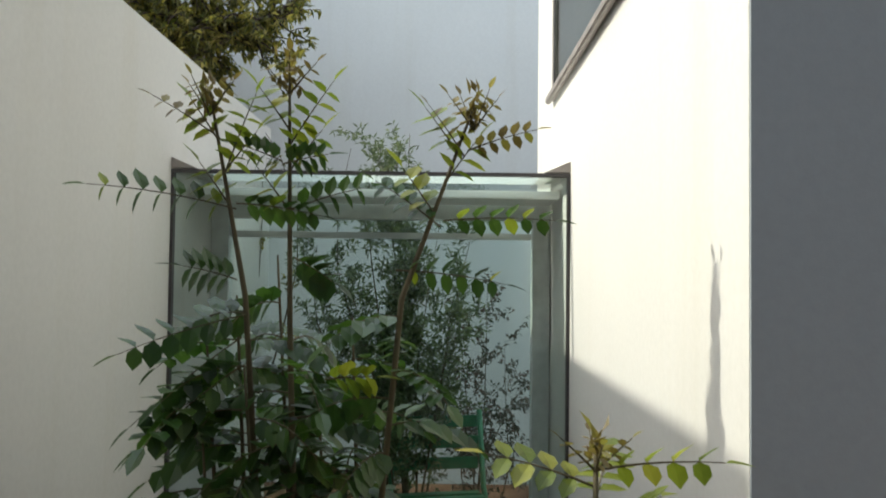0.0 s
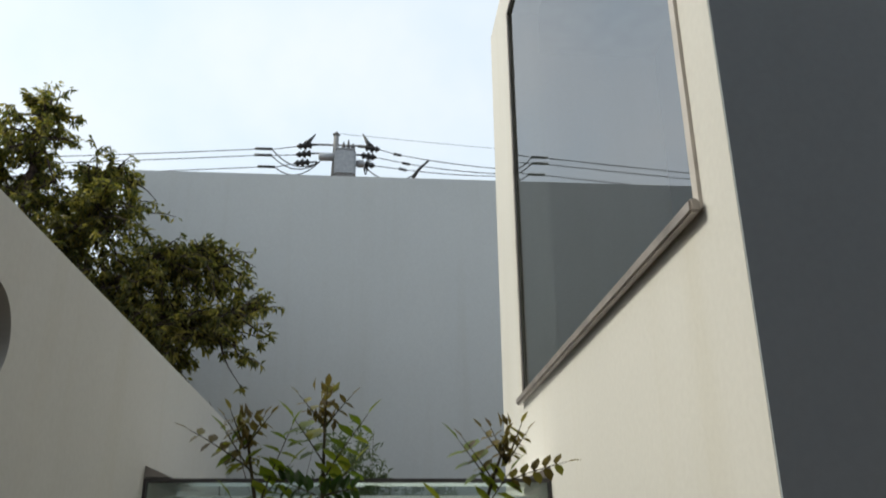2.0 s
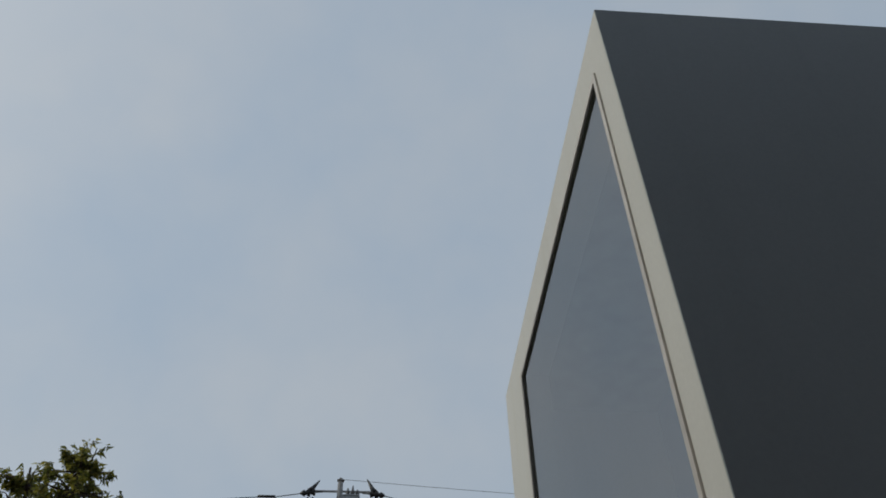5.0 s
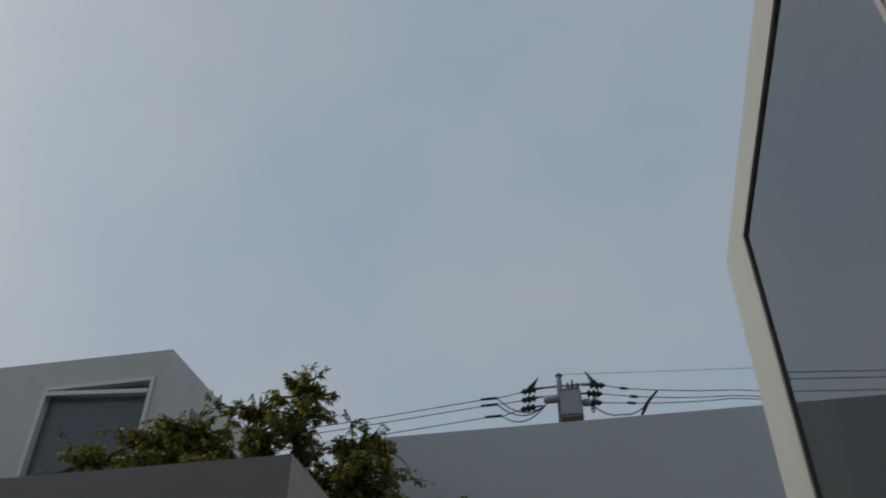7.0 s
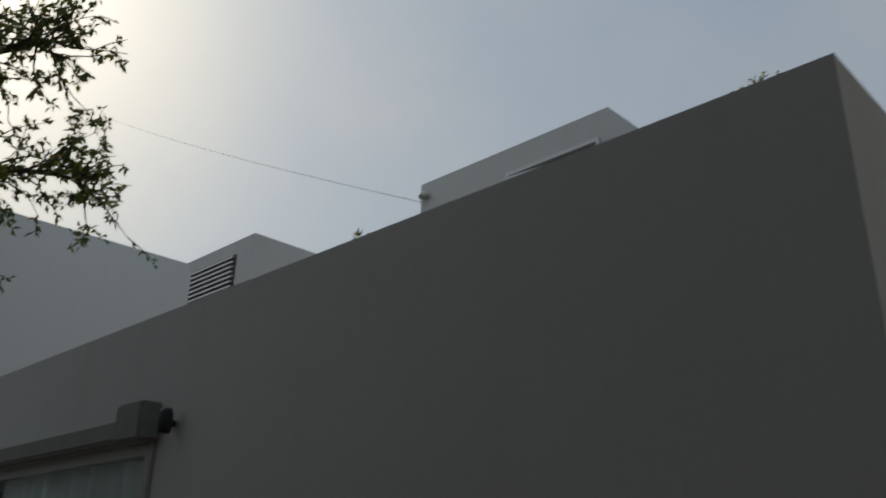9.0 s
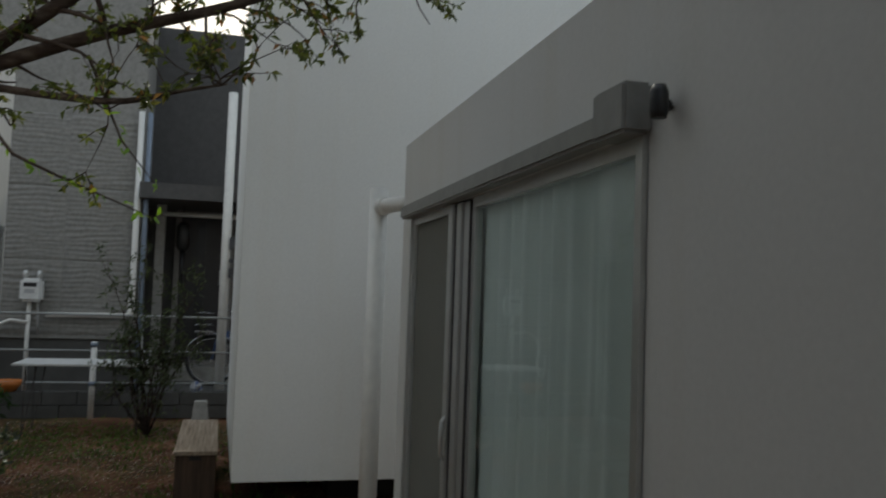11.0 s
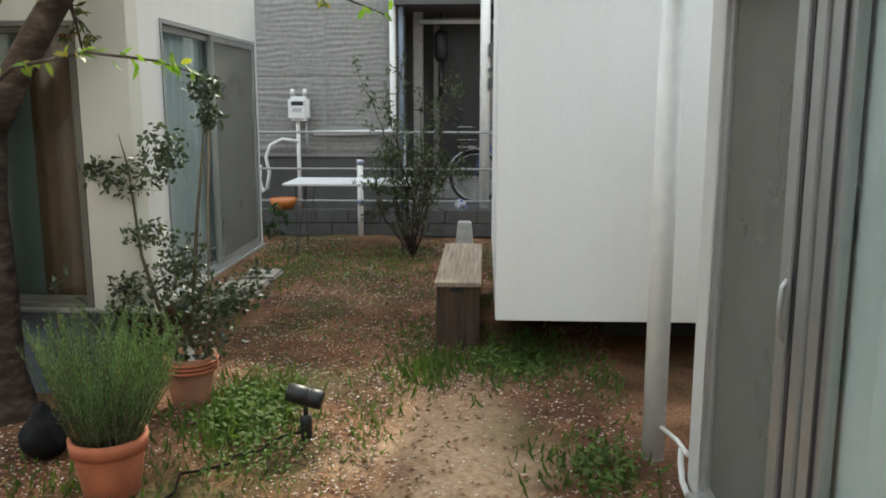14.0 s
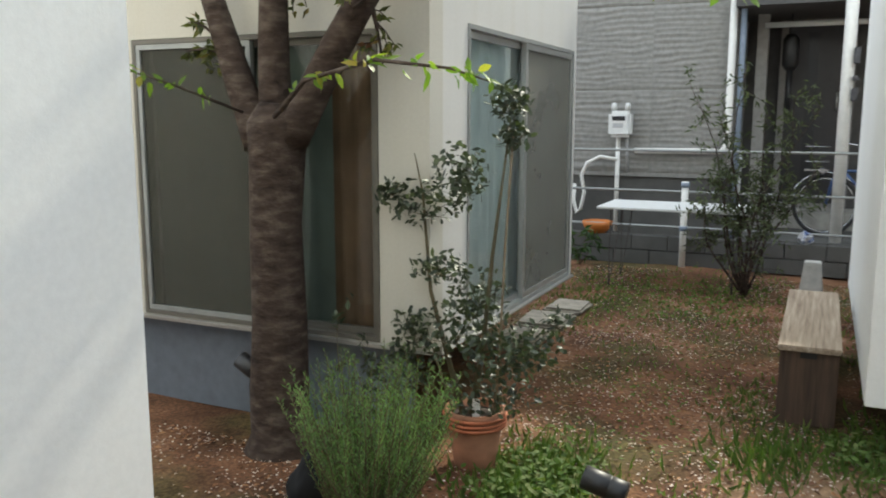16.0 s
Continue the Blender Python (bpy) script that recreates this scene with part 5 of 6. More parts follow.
def twiggy(name, label, category, foot, tips, rnd, leaf_size, leaf_w, per, mat, r0=0.02, spread=0.2, twigs=6, droop=0.0, trunkmat=None, up=0.2, twig_len=0.25):
    """Stems from one foot to each tip, with side twigs and leaves along their upper part."""
    t = thing(name, label, category, foot)
    lv_ = Leaves()
    for tip in tips:
        st_ = bmesh.new()
        pts = bend(foot, tip, rnd, 0.05, 7)
        tube(st_, pts, [r0 * (1 - 0.85 * i / 7) for i in range(8)], 6)
        for k in range(twigs):
            s = rnd.uniform(0.35, 1.0)
            i = min(6, int(s * 7))
            q = pts[i].lerp(pts[i + 1], s * 7 - i)
            d_ = (rdir(rnd, up) + (pts[-1] - pts[0]).normalized() * 0.4).normalized()
            ln = rnd.uniform(0.5, 1.0) * twig_len
            e_ = q + d_ * ln + Vector((0, 0, -droop * ln))
            tw = bend(q, e_, rnd, 0.08, 4)
            tube(st_, tw, [r0 * 0.25, r0 * 0.2, r0 * 0.16, r0 * 0.12, r0 * 0.08], 4, False)
            for j in range(per):
                u_ = rnd.uniform(0.15, 1.05)
                m_ = min(3, int(min(u_, 0.999) * 4))
                p_ = tw[m_].lerp(tw[m_ + 1], u_ * 4 - m_) + rdir(rnd) * spread * 0.1
                lv_.add(p_, (rdir(rnd, -droop) + d_ * 0.5), rdir(rnd, 1.0), leaf_size * rnd.uniform(0.7, 1.2), leaf_w * rnd.uniform(0.8, 1.2), 0.2)
        part("stem", st_, trunkmat or TWIG, t)
    lv_.part("leaves", mat, t)
    return t


# fine-leaved shrubs behind the passage
rnd = random.Random(9)
twiggy("feathery_shrub", "fine-leaved grey-green shrub behind the glass passage", "shrub", (0.8, 5.4, 0), [(0.32, 5.2, 1.7), (0.46, 5.4, 2.22), (0.60, 5.4, 2.26), (0.58, 5.2, 1.95), (0.77, 5.4, 2.30), (0.66, 5.3, 2.1), (0.95, 5.2, 1.9), (1.12, 5.3, 1.85), (0.82, 5.1, 1.6), (0.5, 5.1, 1.5), (0.7, 5.2, 1.2), (1.0, 5.1, 1.4)], rnd, 0.046, 0.012, 44, FEATHER_LEAF, 0.008, 0.25, 26, 0.0, None, 0.5, 0.24)
twiggy("bronze_shrub", "loose purple-bronze leaved shrub behind the glass passage", "shrub", (1.15, 5.9, 0), [(1.30, 5.6, 1.2), (1.05, 5.7, 1.4), (1.38, 5.5, 0.95), (1.2, 5.6, 1.5), (1.1, 5.5, 0.8)], rnd, 0.034, 0.015, 26, RED_LEAF, 0.006, 0.2, 20, 0.1, None, 0.2, 0.25)
twiggy("low_shrub", "low leafy shrub behind the white house", "shrub", (-0.25, 5.6, 0), [(-0.10, 5.4, 2.45), (-0.02, 5.45, 2.2), (-0.3, 5.5, 2.3)], rnd, 0.04, 0.018, 14, OLIVE_LEAF, 0.008, 0.2, 7, 0.0, None, 0.3, 0.16)
twiggy("roof_shrub", "leafy shrub showing above the parapet", "shrub", (-5.5, 6.2, 0), [(-5.85, 6.2, 4.86), (-5.65, 6.2, 4.68), (-5.4, 6.2, 4.58), (-5.1, 6.2, 4.48), (-4.62, 6.2, 4.40)], rnd, 0.075, 0.035, 15, OLIVE_LEAF, 0.015, 0.2, 17, 0.0, None, 0.2, 0.26)


def tree(name, label, foot, fork, limbs, rnd, r0, leaf_mat_, leaf_size, leaf_w, subs, per, droop, sub_len, lift=0.25):
    """A tapered trunk, limbs with side branches, and leaves on their twigs."""
    t = thing(name, label, "tree", foot)
    tr, lv_ = bmesh.new(), Leaves()
    f0, f1 = Vector(foot), Vector(fork)
    tp = [f0 + (f1 - f0) * k for k in (-0.04, 0.0, 0.05, 0.15, 0.4, 0.7, 0.9, 1.0, 1.06)]
    tube(tr, [p + Vector((0.012 * math.sin(9 * i), 0.012 * math.cos(7 * i), 0)) for i, p in enumerate(tp)], [r0 * k for k in (1.5, 1.32, 1.14, 1.03, 0.92, 0.86, 0.9, 0.95, 0.6)], 18)
    for v_ in tr.verts:
        c_ = Vector((f0.x, f0.y, v_.co.z))
        o = v_.co - c_
        v_.co = c_ + o * (1 + 0.09 * noise.fractal(v_.co * 5, 1.0, 2.0, 3))
    part("trunk", tr, BARK, t)
    for pts, ra, dens in limbs:
        br = bmesh.new()
        pts = [Vector(p) for p in pts]
        n = len(pts)
        fine = []
        for i in range(n - 1):
            p0, p1, p2, p3 = pts[max(0, i - 1)], pts[i], pts[i + 1], pts[min(n - 1, i + 2)]
            for k in range(5):
                s = k / 5
                fine.append(0.5 * ((2 * p1) + (p2 - p0) * s + (2 * p0 - 5 * p1 + 4 * p2 - p3) * s * s + (3 * p1 - p0 - 3 * p2 + p3) * s ** 3))
        fine.append(pts[-1])
        m_ = len(fine)
        tube(br, fine, [ra * (1 - 0.88 * i / (m_ - 1)) for i in range(m_)], 9)
        for k in range(int(subs * dens)):
            s = rnd.uniform(0.3, 1.0)
            i = min(m_ - 2, int(s * (m_ - 1)))
            q = fine[i]
            d_ = (rdir(rnd, lift) + (fine[i + 1] - fine[i]).normalized() * 0.7).normalized()
            ln = sub_len * rnd.uniform(0.5, 1.15)
            tw = bend(q, q + d_ * ln - Vector((0, 0, droop * ln)), rnd, 0.07, 5)
            tube(br, tw, [max(0.004, ra * 0.2) * (1 - 0.75 * j / 5) for j in range(6)], 5, False)
            for w_ in range(4):
                j = rnd.randrange(1, 6)
                e_ = tw[j] + (rdir(rnd, -droop) * 0.6 + d_ * 0.5) * ln * 0.45
                tube(br, [tw[j], tw[j].lerp(e_, 0.5) + Vector((0, 0, 0.01)), e_], [0.004, 0.003, 0.002], 4, False)
                for x_ in range(per):
                    p_ = tw[j].lerp(e_, rnd.uniform(0.1, 1.05)) + rdir(rnd) * 0.012
                    lv_.add(p_, rdir(rnd, -droop * 1.6) + (e_ - tw[j]).normalized() * 0.4, rdir(rnd, 0.8), leaf_size * rnd.uniform(0.7, 1.2), leaf_w * rnd.uniform(0.75, 1.2), 0.25)
        part("limb", br, BARK, t)
    lv_.part("crown", leaf_mat_, t)
    return t


rnd = random.Random(21)
tree("olive_green_tree", "dense yellow-green broadleaf tree behind the low house", (-1.75, 6.25, 0), (-1.7, 6.25, 2.2), [
    ([(-1.7, 6.25, 2.2), (-1.8, 6.3, 3.6), (-1.95, 6.3, 4.66)], 0.06, 1.0),
    ([(-1.7, 6.25, 2.2), (-1.6, 6.2, 3.7), (-1.55, 6.25, 4.74)], 0.06, 1.2),
    ([(-1.7, 6.25, 2.2), (-1.5, 6.1, 3.2), (-1.0, 6.1, 3.95)], 0.05, 1.2),
    ([(-1.7, 6.25, 2.2), (-1.3, 6.15, 3.0), (-0.55, 6.15, 3.62)], 0.05, 1.2),
    ([(-1.7, 6.25, 2.2), (-1.3, 6.2, 3.4), (-1.1, 6.3, 4.28)], 0.05, 1.2),
    ([(-1.7, 6.25, 2.3), (-1.0, 6.2, 3.2), (-0.30, 6.3, 3.62)], 0.05, 1.3),
    ([(-1.7, 6.25, 2.3), (-0.9, 6.1, 2.9), (-0.05, 6.25, 3.22)], 0.05, 1.3),
    ([(-1.7, 6.25, 2.2), (-1.1, 5.9, 2.8), (-0.6, 6.0, 2.95)], 0.04, 1.1),
    ([(-1.7, 6.25, 2.2), (-2.2, 6.2, 3.4), (-2.65, 6.3, 4.45)], 0.05, 1.2),
    ([(-1.7, 6.25, 2.2), (-2.5, 6.2, 3.1), (-3.1, 6.25, 3.95)], 0.05, 1.4),
    ([(-1.7, 6.25, 2.2), (-2.6, 6.25, 3.5), (-3.3, 6.3, 4.32)], 0.05, 1.3),
    ([(-1.7, 6.25, 2.2), (-2.1, 6.25, 3.6), (-2.4, 6.3, 4.48)], 0.05, 1.1),
    ([(-1.7, 6.25, 2.2), (-2.3, 6.25, 3.6), (-2.9, 6.3, 4.42)], 0.05, 1.2),
    ([(-1.7, 6.25, 2.2), (-1.9, 6.0, 3.2), (-2.2, 5.9, 3.9)], 0.05, 1.2),
    ([(-1.7, 6.25, 2.2), (-1.4, 5.9, 2.9), (-1.3, 5.8, 3.5)], 0.05, 1.2),
], rnd, 0.09, OLIVE_LEAF, 0.058, 0.021, 92, 13, 0.45, 0.34, 0.05)

rnd = random.Random(33)
tree("cherry_tree", "old cherry tree with thick forked trunk, leaves unfolding", (-5.25, -0.9, 0), (-5.25, -0.88, 1.55), [
    ([(-5.25, -0.97, 1.45), (-5.28, -1.2, 2.0), (-5.35, -1.55, 2.9), (-5.4, -1.9, 4.2)], 0.085, 0.7),
    ([(-5.25, -0.88, 1.5), (-5.24, -0.87, 2.1), (-5.0, -0.6, 3.1), (-4.6, 0.1, 4.2), (-4.2, 0.9, 4.9)], 0.085, 1.5),
    ([(-5.25, -0.8, 1.48), (-5.22, -0.45, 2.0), (-5.1, 0.1, 2.6), (-4.7, 1.0, 3.2), (-4.3, 1.9, 3.75)], 0.085, 2.2),
    ([(-5.1, 0.1, 2.6), (-4.9, 0.8, 2.85), (-4.6, 1.5, 3.0), (-4.3, 2.0, 3.15), (-4.3, 2.25, 3.35)], 0.045, 1.2),
    ([(-4.7, 1.0, 3.2), (-4.4, 1.8, 3.5), (-4.3, 2.5, 3.66), (-4.4, 3.0, 3.8)], 0.04, 1.7),
    ([(-4.7, 1.0, 3.2), (-4.5, 1.7, 3.9), (-4.2, 2.3, 4.3), (-4.2, 2.55, 4.5)], 0.045, 1.8),
    ([(-5.0, -0.6, 3.1), (-4.6, 0.6, 3.7), (-4.3, 1.4, 4.2), (-4.2, 1.9, 4.5)], 0.045, 1.7),
    ([(-5.1, 0.1, 2.6), (-4.8, 0.9, 2.5), (-4.4, 1.3, 2.5), (-4.2, 1.5, 2.5)], 0.025, 0.45),
    ([(-5.24, -0.87, 2.1), (-5.6, -0.4, 3.2), (-6.2, 0.3, 4.2)], 0.06, 1.0),
    ([(-5.0, -0.6, 3.1), (-4.4, -0.2, 3.8), (-3.9, 0.6, 4.3)], 0.05, 1.2),
], rnd, 0.14, CHERRY_LEAF, 0.05, 0.024, 26, 10, 0.12, 0.42)

# low leafy branches of the cherry
lvb = Leaves()
tw_ = thing("low_branches", "bright green drooping cherry branches", "branch", (-5.1, -0.7, 1.6))
for path, ra, k_ in (([(-5.1, -0.78, 1.58), (-4.85, -0.45, 1.72), (-4.6, 0.0, 1.77), (-4.6, 0.28, 1.735), (-4.6, 0.42, 1.69)], 0.012, 42),
                     ([(-5.08, 0.15, 2.6), (-4.8, 0.5, 2.2), (-4.6, 0.75, 2.08), (-4.6, 1.0, 1.98), (-4.6, 1.2, 1.90)], 0.012, 30),
                     ([(-4.9, 0.8, 2.75), (-4.75, 1.0, 2.3), (-4.6, 1.2, 2.05)], 0.010, 18),
                     ([(-5.1, -0.95, 1.6), (-4.8, -1.1, 1.72), (-4.6, -1.2, 1.78)], 0.008, 16),
                     ([(-5.22, -0.5, 2.0), (-4.9, 0.0, 2.15), (-4.6, 0.4, 2.2)], 0.01, 24)):
    path = [Vector(p) for p in path]
    part("twig", tube(bmesh.new(), path, [ra * (1 - 0.8 * i / (len(path) - 1)) for i in range(len(path))], 6), BARK, tw_)
    for k in range(k_):
        s = rnd.uniform(0.15, 1.0) * (len(path) - 1)
        i = min(len(path) - 2, int(s))
        q = path[i].lerp(path[i + 1], s - i)
        lvb.add(q + rdir(rnd) * 0.02, rdir(rnd, -0.3) + (path[i + 1] - path[i]).normalized() * 0.7, rdir(rnd, 1.0), rnd.uniform(0.04, 0.075), rnd.uniform(0.018, 0.030), 0.35, True)
lvb.part("leaves", BRIGHT_LEAF, tw_)

# rosemary
rnd = random.Random(5)
stems, lv = bmesh.new(), Leaves()
for k in range(190):
    a = rnd.uniform(0, 6.28)
    r = 0.12 * math.sqrt(rnd.random())
    b0 = Vector((-4.42 + r * math.cos(a), 0.065 + r * math.sin(a), 0.225))
    h_ = rnd.uniform(0.30, 0.60) * (1.0 - 0.8 * r)
    e_ = b0 + Vector((math.cos(a) * (r * 1.45 + 0.03), math.sin(a) * (r * 1.45 + 0.03) + 0.02, h_)) + Vector((rnd.gauss(0, 0.02), rnd.gauss(0, 0.02), 0))
    pts = bend(b0, e_, rnd, 0.04, 5)
    tube(stems, pts, [0.003, 0.0027, 0.0024, 0.002, 0.0016, 0.001], 4, False)
    for j in range(64):
        s = (0.08 + 0.92 * j / 64) * 5
        i = min(4, int(s))
        q = pts[i].lerp(pts[i + 1], s - i)
        lv.add(q, Vector((math.cos(j * 2.4), math.sin(j * 2.4), rnd.uniform(0.7, 1.5))), rdir(rnd), rnd.uniform(0.017, 0.030), 0.0042, 0.1)
tagged(part("stem", stems, TWIG, p1), kind="stuff")
lv.part("rosemary", NEEDLE, p1, "upright green rosemary shoots")

# trained tree with foliage pads
rnd = random.Random(6)
stems, lv = bmesh.new(), Leaves()
for path, ra in (([(-5.42, 0.12, 0.15), (-5.43, 0.15, 0.5), (-5.42, 0.18, 1.1), (-5.42, 0.205, 1.5)], 0.0055),):
    part("cane", tube(bmesh.new(), path, ra, 7), CANE, p2, "tan support cane")
tube(stems, [(-5.44, 0.0, 0.15), (-5.43, -0.10, 0.5), (-5.42, -0.18, 0.8), (-5.42, -0.22, 1.25), (-5.42, -0.26, 1.42)], [0.016, 0.012, 0.009, 0.006, 0.002], 7)
tube(stems, [(-5.44, 0.0, 0.15), (-5.42, 0.08, 0.6), (-5.42, 0.12, 1.0), (-5.42, 0.20, 1.62)], [0.014, 0.011, 0.009, 0.003], 7)
PADS = [(0.20, 1.64, 0.085, 0.07, 120), (0.20, 1.50, 0.07, 0.06, 80), (-0.22, 1.20, 0.20, 0.10, 190), (-0.02, 1.34, 0.12, 0.12, 150), (-0.36, 1.26, 0.08, 0.05, 40), (-0.12, 0.92, 0.12, 0.07, 90), (0.05, 0.80, 0.12, 0.10, 120), (-0.05, 0.64, 0.2, 0.12, 200), (0.18, 0.55, 0.18, 0.10, 180), (-0.25, 0.62, 0.10, 0.10, 100), (0.32, 0.60, 0.12, 0.09, 110), (0.42, 0.72, 0.06, 0.04, 30), (-0.30, 0.42, 0.14, 0.12, 140), (0.12, 0.36, 0.2, 0.09, 150)]
for y_, z_, ry_, rz_, n_ in PADS:
    c_ = Vector((-5.42 + rnd.uniform(-0.04, 0.04), y_, z_))
    for k in range(7):
        tube(stems, [c_ - Vector((0, 0, rz_ * 0.6)), c_ + Vector((rnd.uniform(-ry_, ry_), rnd.uniform(-ry_, ry_), rnd.uniform(-rz_, rz_))) * 0.9], [0.003, 0.0012], 4, False)
    for k in range(int(n_ * 1.35)):
        d_ = rdir(rnd) * (rnd.random() ** 0.4)
        lv.add(c_ + Vector((d_.x * ry_ * 1.15, d_.y * ry_ * 1.15, d_.z * rz_ * 1.15)), rdir(rnd, 0.2), rdir(rnd, 0.8), rnd.uniform(0.028, 0.048), rnd.uniform(0.017, 0.025), 0.15, True)
for y_ in (-0.20, 0.10):
    tube(stems, [(-5.42, y_ * 0.2, 0.16), (-5.42, y_, 0.62)], [0.006, 0.003], 5)
part("stem", stems, TWIG, p2)
lv.part("leaves", MYRTLE_LEAF, p2)
part("plant_tag", boxed(-5.37, -5.365, 0.05, 0.085, 0.23, 0.34), FRAME_WHITE, p2)

rnd = random.Random(7)
SHRUB_LEAF = leaf_mat("grey_green_leaf", [(0.0, (0.035, 0.045, 0.025)), (0.6, (0.07, 0.085, 0.045)), (1.0, (0.13, 0.15, 0.085))], 0.5, 0.35)
twiggy("garden_shrub", "loose grey-green garden shrub with several bare stems", "shrub", (-9.75, 0.84, 0), [(-9.7, 0.30, 1.86), (-9.6, 0.55, 1.65), (-9.6, 0.77, 2.05), (-9.55, 0.95, 1.6), (-9.6, 1.15, 1.75), (-9.6, 1.36, 1.66), (-9.5, 0.65, 1.25), (-9.5, 1.05, 1.3), (-9.6, 1.40, 1.25), (-9.5, 0.85, 1.0), (-9.6, 0.50, 1.05)], rnd, 0.07, 0.02, 13, SHRUB_LEAF, 0.013, 0.25, 15, 0.1, BARK, 0.15, 0.34)
twiggy("low_weed", "low leafy weed at the foot of a block wall", "weed", (-10.8, -0.95, 0), [(-10.8, -1.1, 0.34), (-10.7, -0.85, 0.36), (-10.8, -0.75, 0.25)], rnd, 0.10, 0.04, 8, DEEP_LEAF, 0.006, 0.2, 4, 0.1, None, 0.2, 0.12)
twiggy("corner_shrub", "small dark shrub at the corner of a house", "shrub", (-5.05, -0.35, 0), [(-5.0, -0.42, 0.72), (-5.05, -0.25, 0.6), (-4.98, -0.3, 0.5)], rnd, 0.045, 0.022, 14, MYRTLE_LEAF, 0.008, 0.2, 8, 0.0, None, 0.2, 0.16)

# ---- ground cover ----
rnd = random.Random(12)
grass = Leaves()
PATCHES = [(-6.35, 1.75, 0.5, 0.35, 1400, 0.10), (-6.0, 1.25, 0.35, 0.2, 600, 0.11), (-5.35, 0.35, 0.42, 0.25, 1800, 0.11), (-4.75, 0.55, 0.5, 0.3, 600, 0.06), (-4.75, 2.05, 0.3, 0.25, 420, 0.10), (-6.0, 2.35, 0.4, 0.2, 300, 0.10), (-9.2, -0.4, 1.0, 0.5, 1500, 0.07), (-9.5, 0.7, 1.2, 0.6, 1500, 0.07), (-7.6, 0.4, 1.5, 0.9, 700, 0.05), (-4.4, -0.1, 0.4, 0.4, 400, 0.09), (-8.6, 2.0, 1.0, 0.5, 500, 0.12), (-5.2, 1.0, 0.4, 0.15, 350, 0.06), (-4.2, 2.2, 0.5, 0.15, 260, 0.06), (-6.9, 1.1, 0.35, 0.15, 250, 0.07), (-3.9, 0.25, 0.2, 0.1, 120, 0.10), (-7.0, 0.5, 1.8, 0.7, 700, 0.035)]
for x_, y_, sx, sy, n_, h_ in PATCHES:
    for k in range(int(n_ * 0.6)):
        gx, gy = rnd.gauss(x_, sx * 0.6), rnd.gauss(y_, sy * 0.6)
        if gy > 2.36 or (-5.25 > gx > -7.8 and gy < -0.02) or (-8.2 < gx < -6.6 and 1.25 < gy < 1.62):
            continue
        a = rnd.uniform(0, 6.28)
        grass.add(Vector((gx, gy, ground_z(gx, gy) - 0.005)), Vector((math.cos(a) * 0.8, math.sin(a) * 0.8, rnd.uniform(0.15, 1.3))), Vector((math.cos(a), math.sin(a), 0.2)), h_ * rnd.uniform(0.35, 1.0), rnd.choice((0.004, 0.005, 0.006, 0.014)), 0.35)
for x_, y_, sx, sy, n_, h_ in ((-5.35, 0.38, 0.3, 0.2, 700, 0.05), (-6.3, 1.8, 0.35, 0.25, 500, 0.05), (-4.75, 2.1, 0.25, 0.15, 220, 0.045), (-4.9, 0.55, 0.3, 0.2, 260, 0.035), (-9.4, 0.3, 0.8, 0.6, 400, 0.05), (-3.95, 0.2, 0.1, 0.08, 60, 0.06), (-6.6, 0.6, 0.9, 0.5, 300, 0.03)):
    for k in range(n_):
        gx, gy = rnd.gauss(x_, sx * 0.6), rnd.gauss(y_, sy * 0.6)
        if gy > 2.36 or (-5.25 > gx > -7.8 and gy < -0.02) or (-8.2 < gx < -6.6 and 1.25 < gy < 1.62):
            continue
        a = rnd.uniform(0, 6.28)
        grass.add(Vector((gx, gy, ground_z(gx, gy) + rnd.uniform(0.0, 0.07))), Vector((math.cos(a), math.sin(a), rnd.uniform(-0.1, 0.8))), Vector((rnd.gauss(0, 0.4), rnd.gauss(0, 0.4), 1)), h_ * rnd.uniform(0.6, 1.2), h_ * 0.45, 0.2, True)
gr = new("grass", bpy.data.meshes.new("grass"))
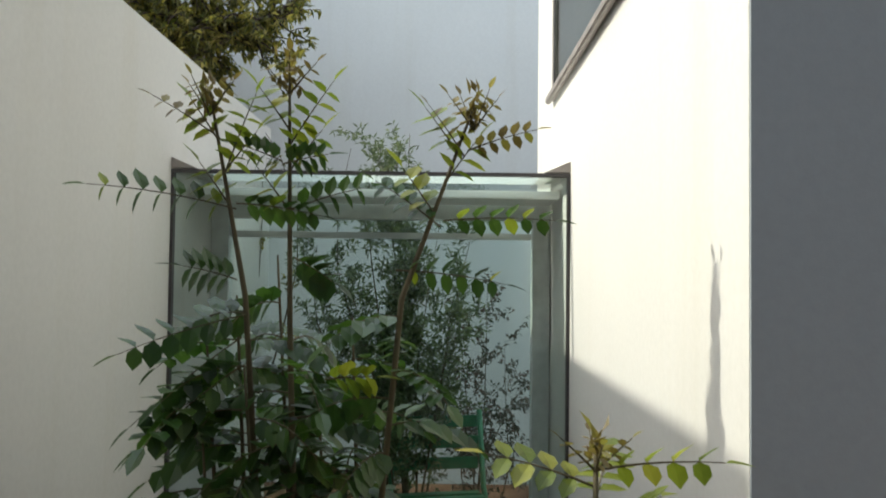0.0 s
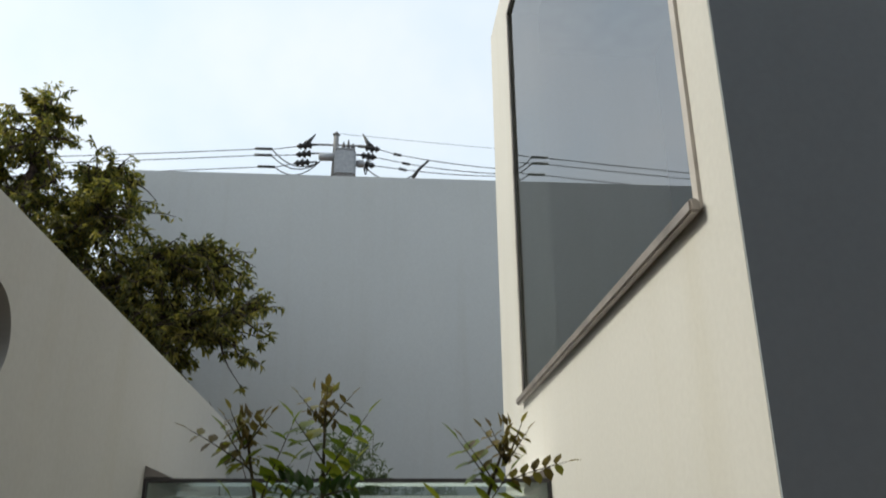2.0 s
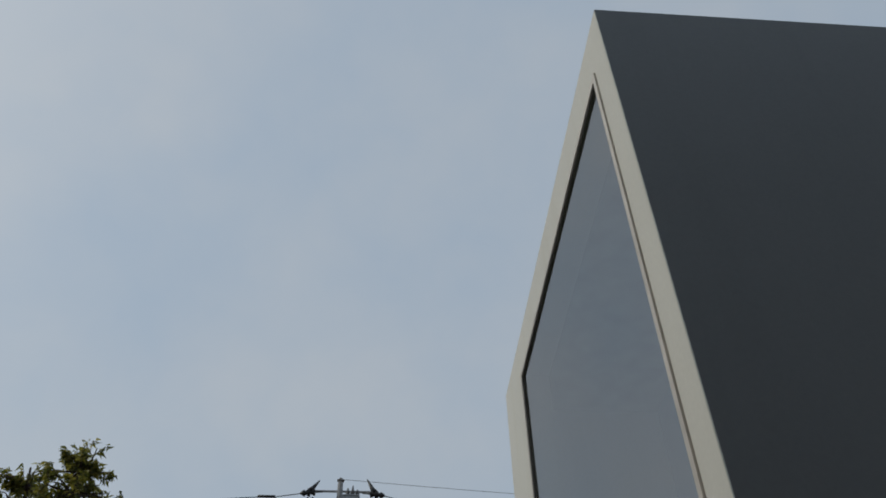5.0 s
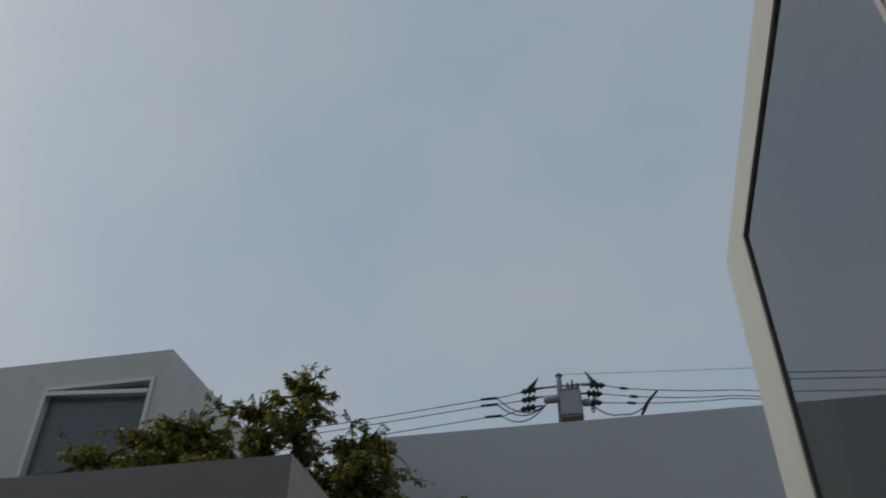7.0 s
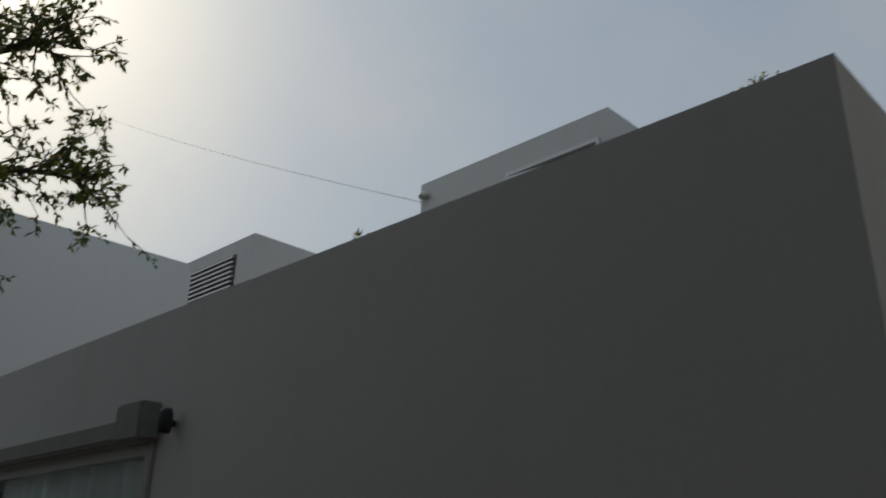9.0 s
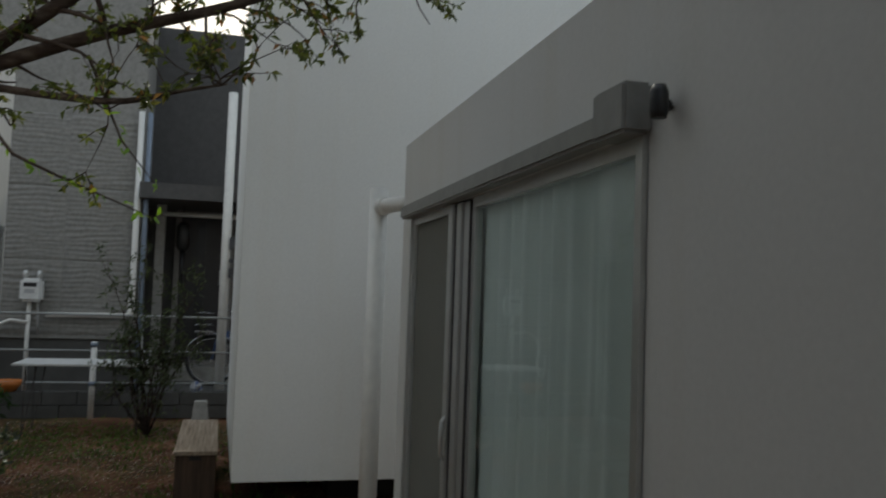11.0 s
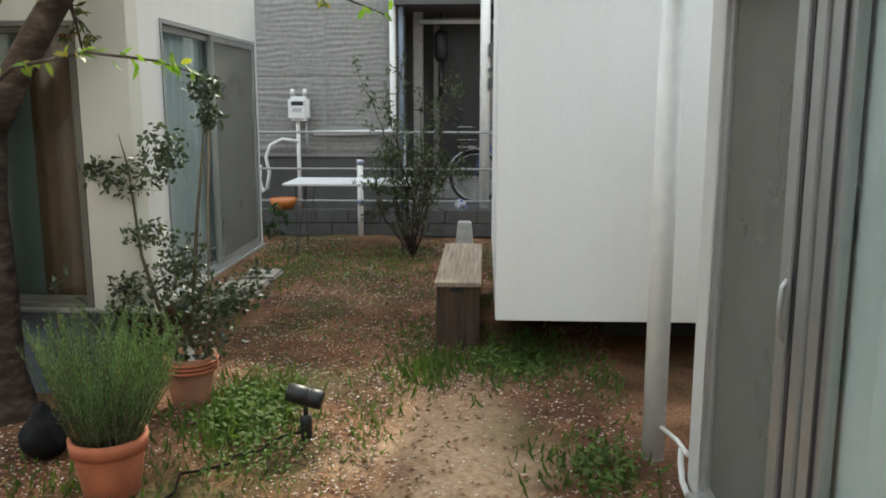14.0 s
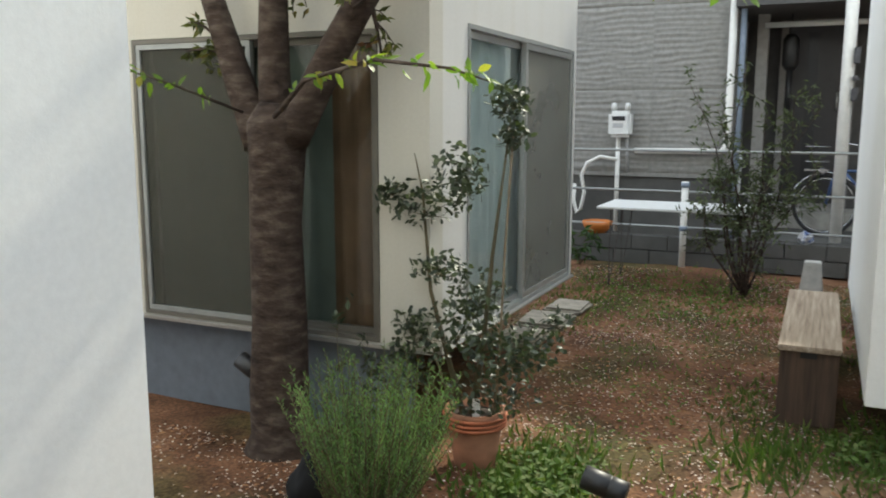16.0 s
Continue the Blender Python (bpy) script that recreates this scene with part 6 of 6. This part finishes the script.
gr.data.from_pydata(grass.v, [], grass.f)
gr.data.materials.append(GRASS_M)
tagged(gr, "patches of green grass and weeds on bare earth", "grass", kind="stuff")

PETAL = leaf_mat("fallen_petal", [(0.0, (0.36, 0.26, 0.23)), (0.6, (0.56, 0.45, 0.41)), (1.0, (0.74, 0.67, 0.62))], 0.8, 0.2)
LITTER = leaf_mat("dry_leaf_litter", [(0.0, (0.08, 0.04, 0.02)), (0.5, (0.22, 0.10, 0.05)), (1.0, (0.40, 0.21, 0.10))], 0.8, 0.1)
pet, lit = Leaves(), Leaves()
for k in range(85000):
    gx, gy = -2.6 - 8.2 * rnd.random() ** 1.35, rnd.uniform(-2.6, 2.38)
    dens = 0.5 + 0.9 * noise.noise(Vector((gx * 1.3, gy * 1.3, 7.0)))
    if gy > 1.7 and gx > -5:
        dens *= 0.6
    if abs(gy - 1.45) < 0.35 and gx > -5.6:
        dens *= 0.4
    if rnd.random() > dens or (gx < -5.25 and gy < -0.15 and gx > -7.8) or (-8.2 < gx < -6.6 and 1.25 < gy < 1.62):
        continue
    a = rnd.uniform(0, 6.28)
    p_ = Vector((gx, gy, ground_z(gx, gy) + rnd.uniform(0.003, 0.008)))
    d_ = Vector((math.cos(a), math.sin(a), rnd.uniform(-0.1, 0.25)))
    if k % 5 < 3:
        pet.add(p_, d_, Vector((rnd.gauss(0, 0.25), rnd.gauss(0, 0.25), 1)), rnd.uniform(0.010, 0.020), rnd.uniform(0.009, 0.014), 0.0)
    else:
        lit.add(p_, d_, Vector((rnd.gauss(0, 0.3), rnd.gauss(0, 0.3), 1)), rnd.uniform(0.015, 0.045), rnd.uniform(0.010, 0.024), 0.1)
for lv_, nm, mt_, lb_ in ((pet, "petals", PETAL, "pale pink petals scattered on the earth"), (lit, "leaf_litter", LITTER, "dry brown leaf litter on the earth")):
    o_ = new(nm, bpy.data.meshes.new(nm))
    o_.data.from_pydata(lv_.v, [], lv_.f)
    o_.data.materials.append(mt_)
    tagged(o_, lb_, "litter", kind="stuff")
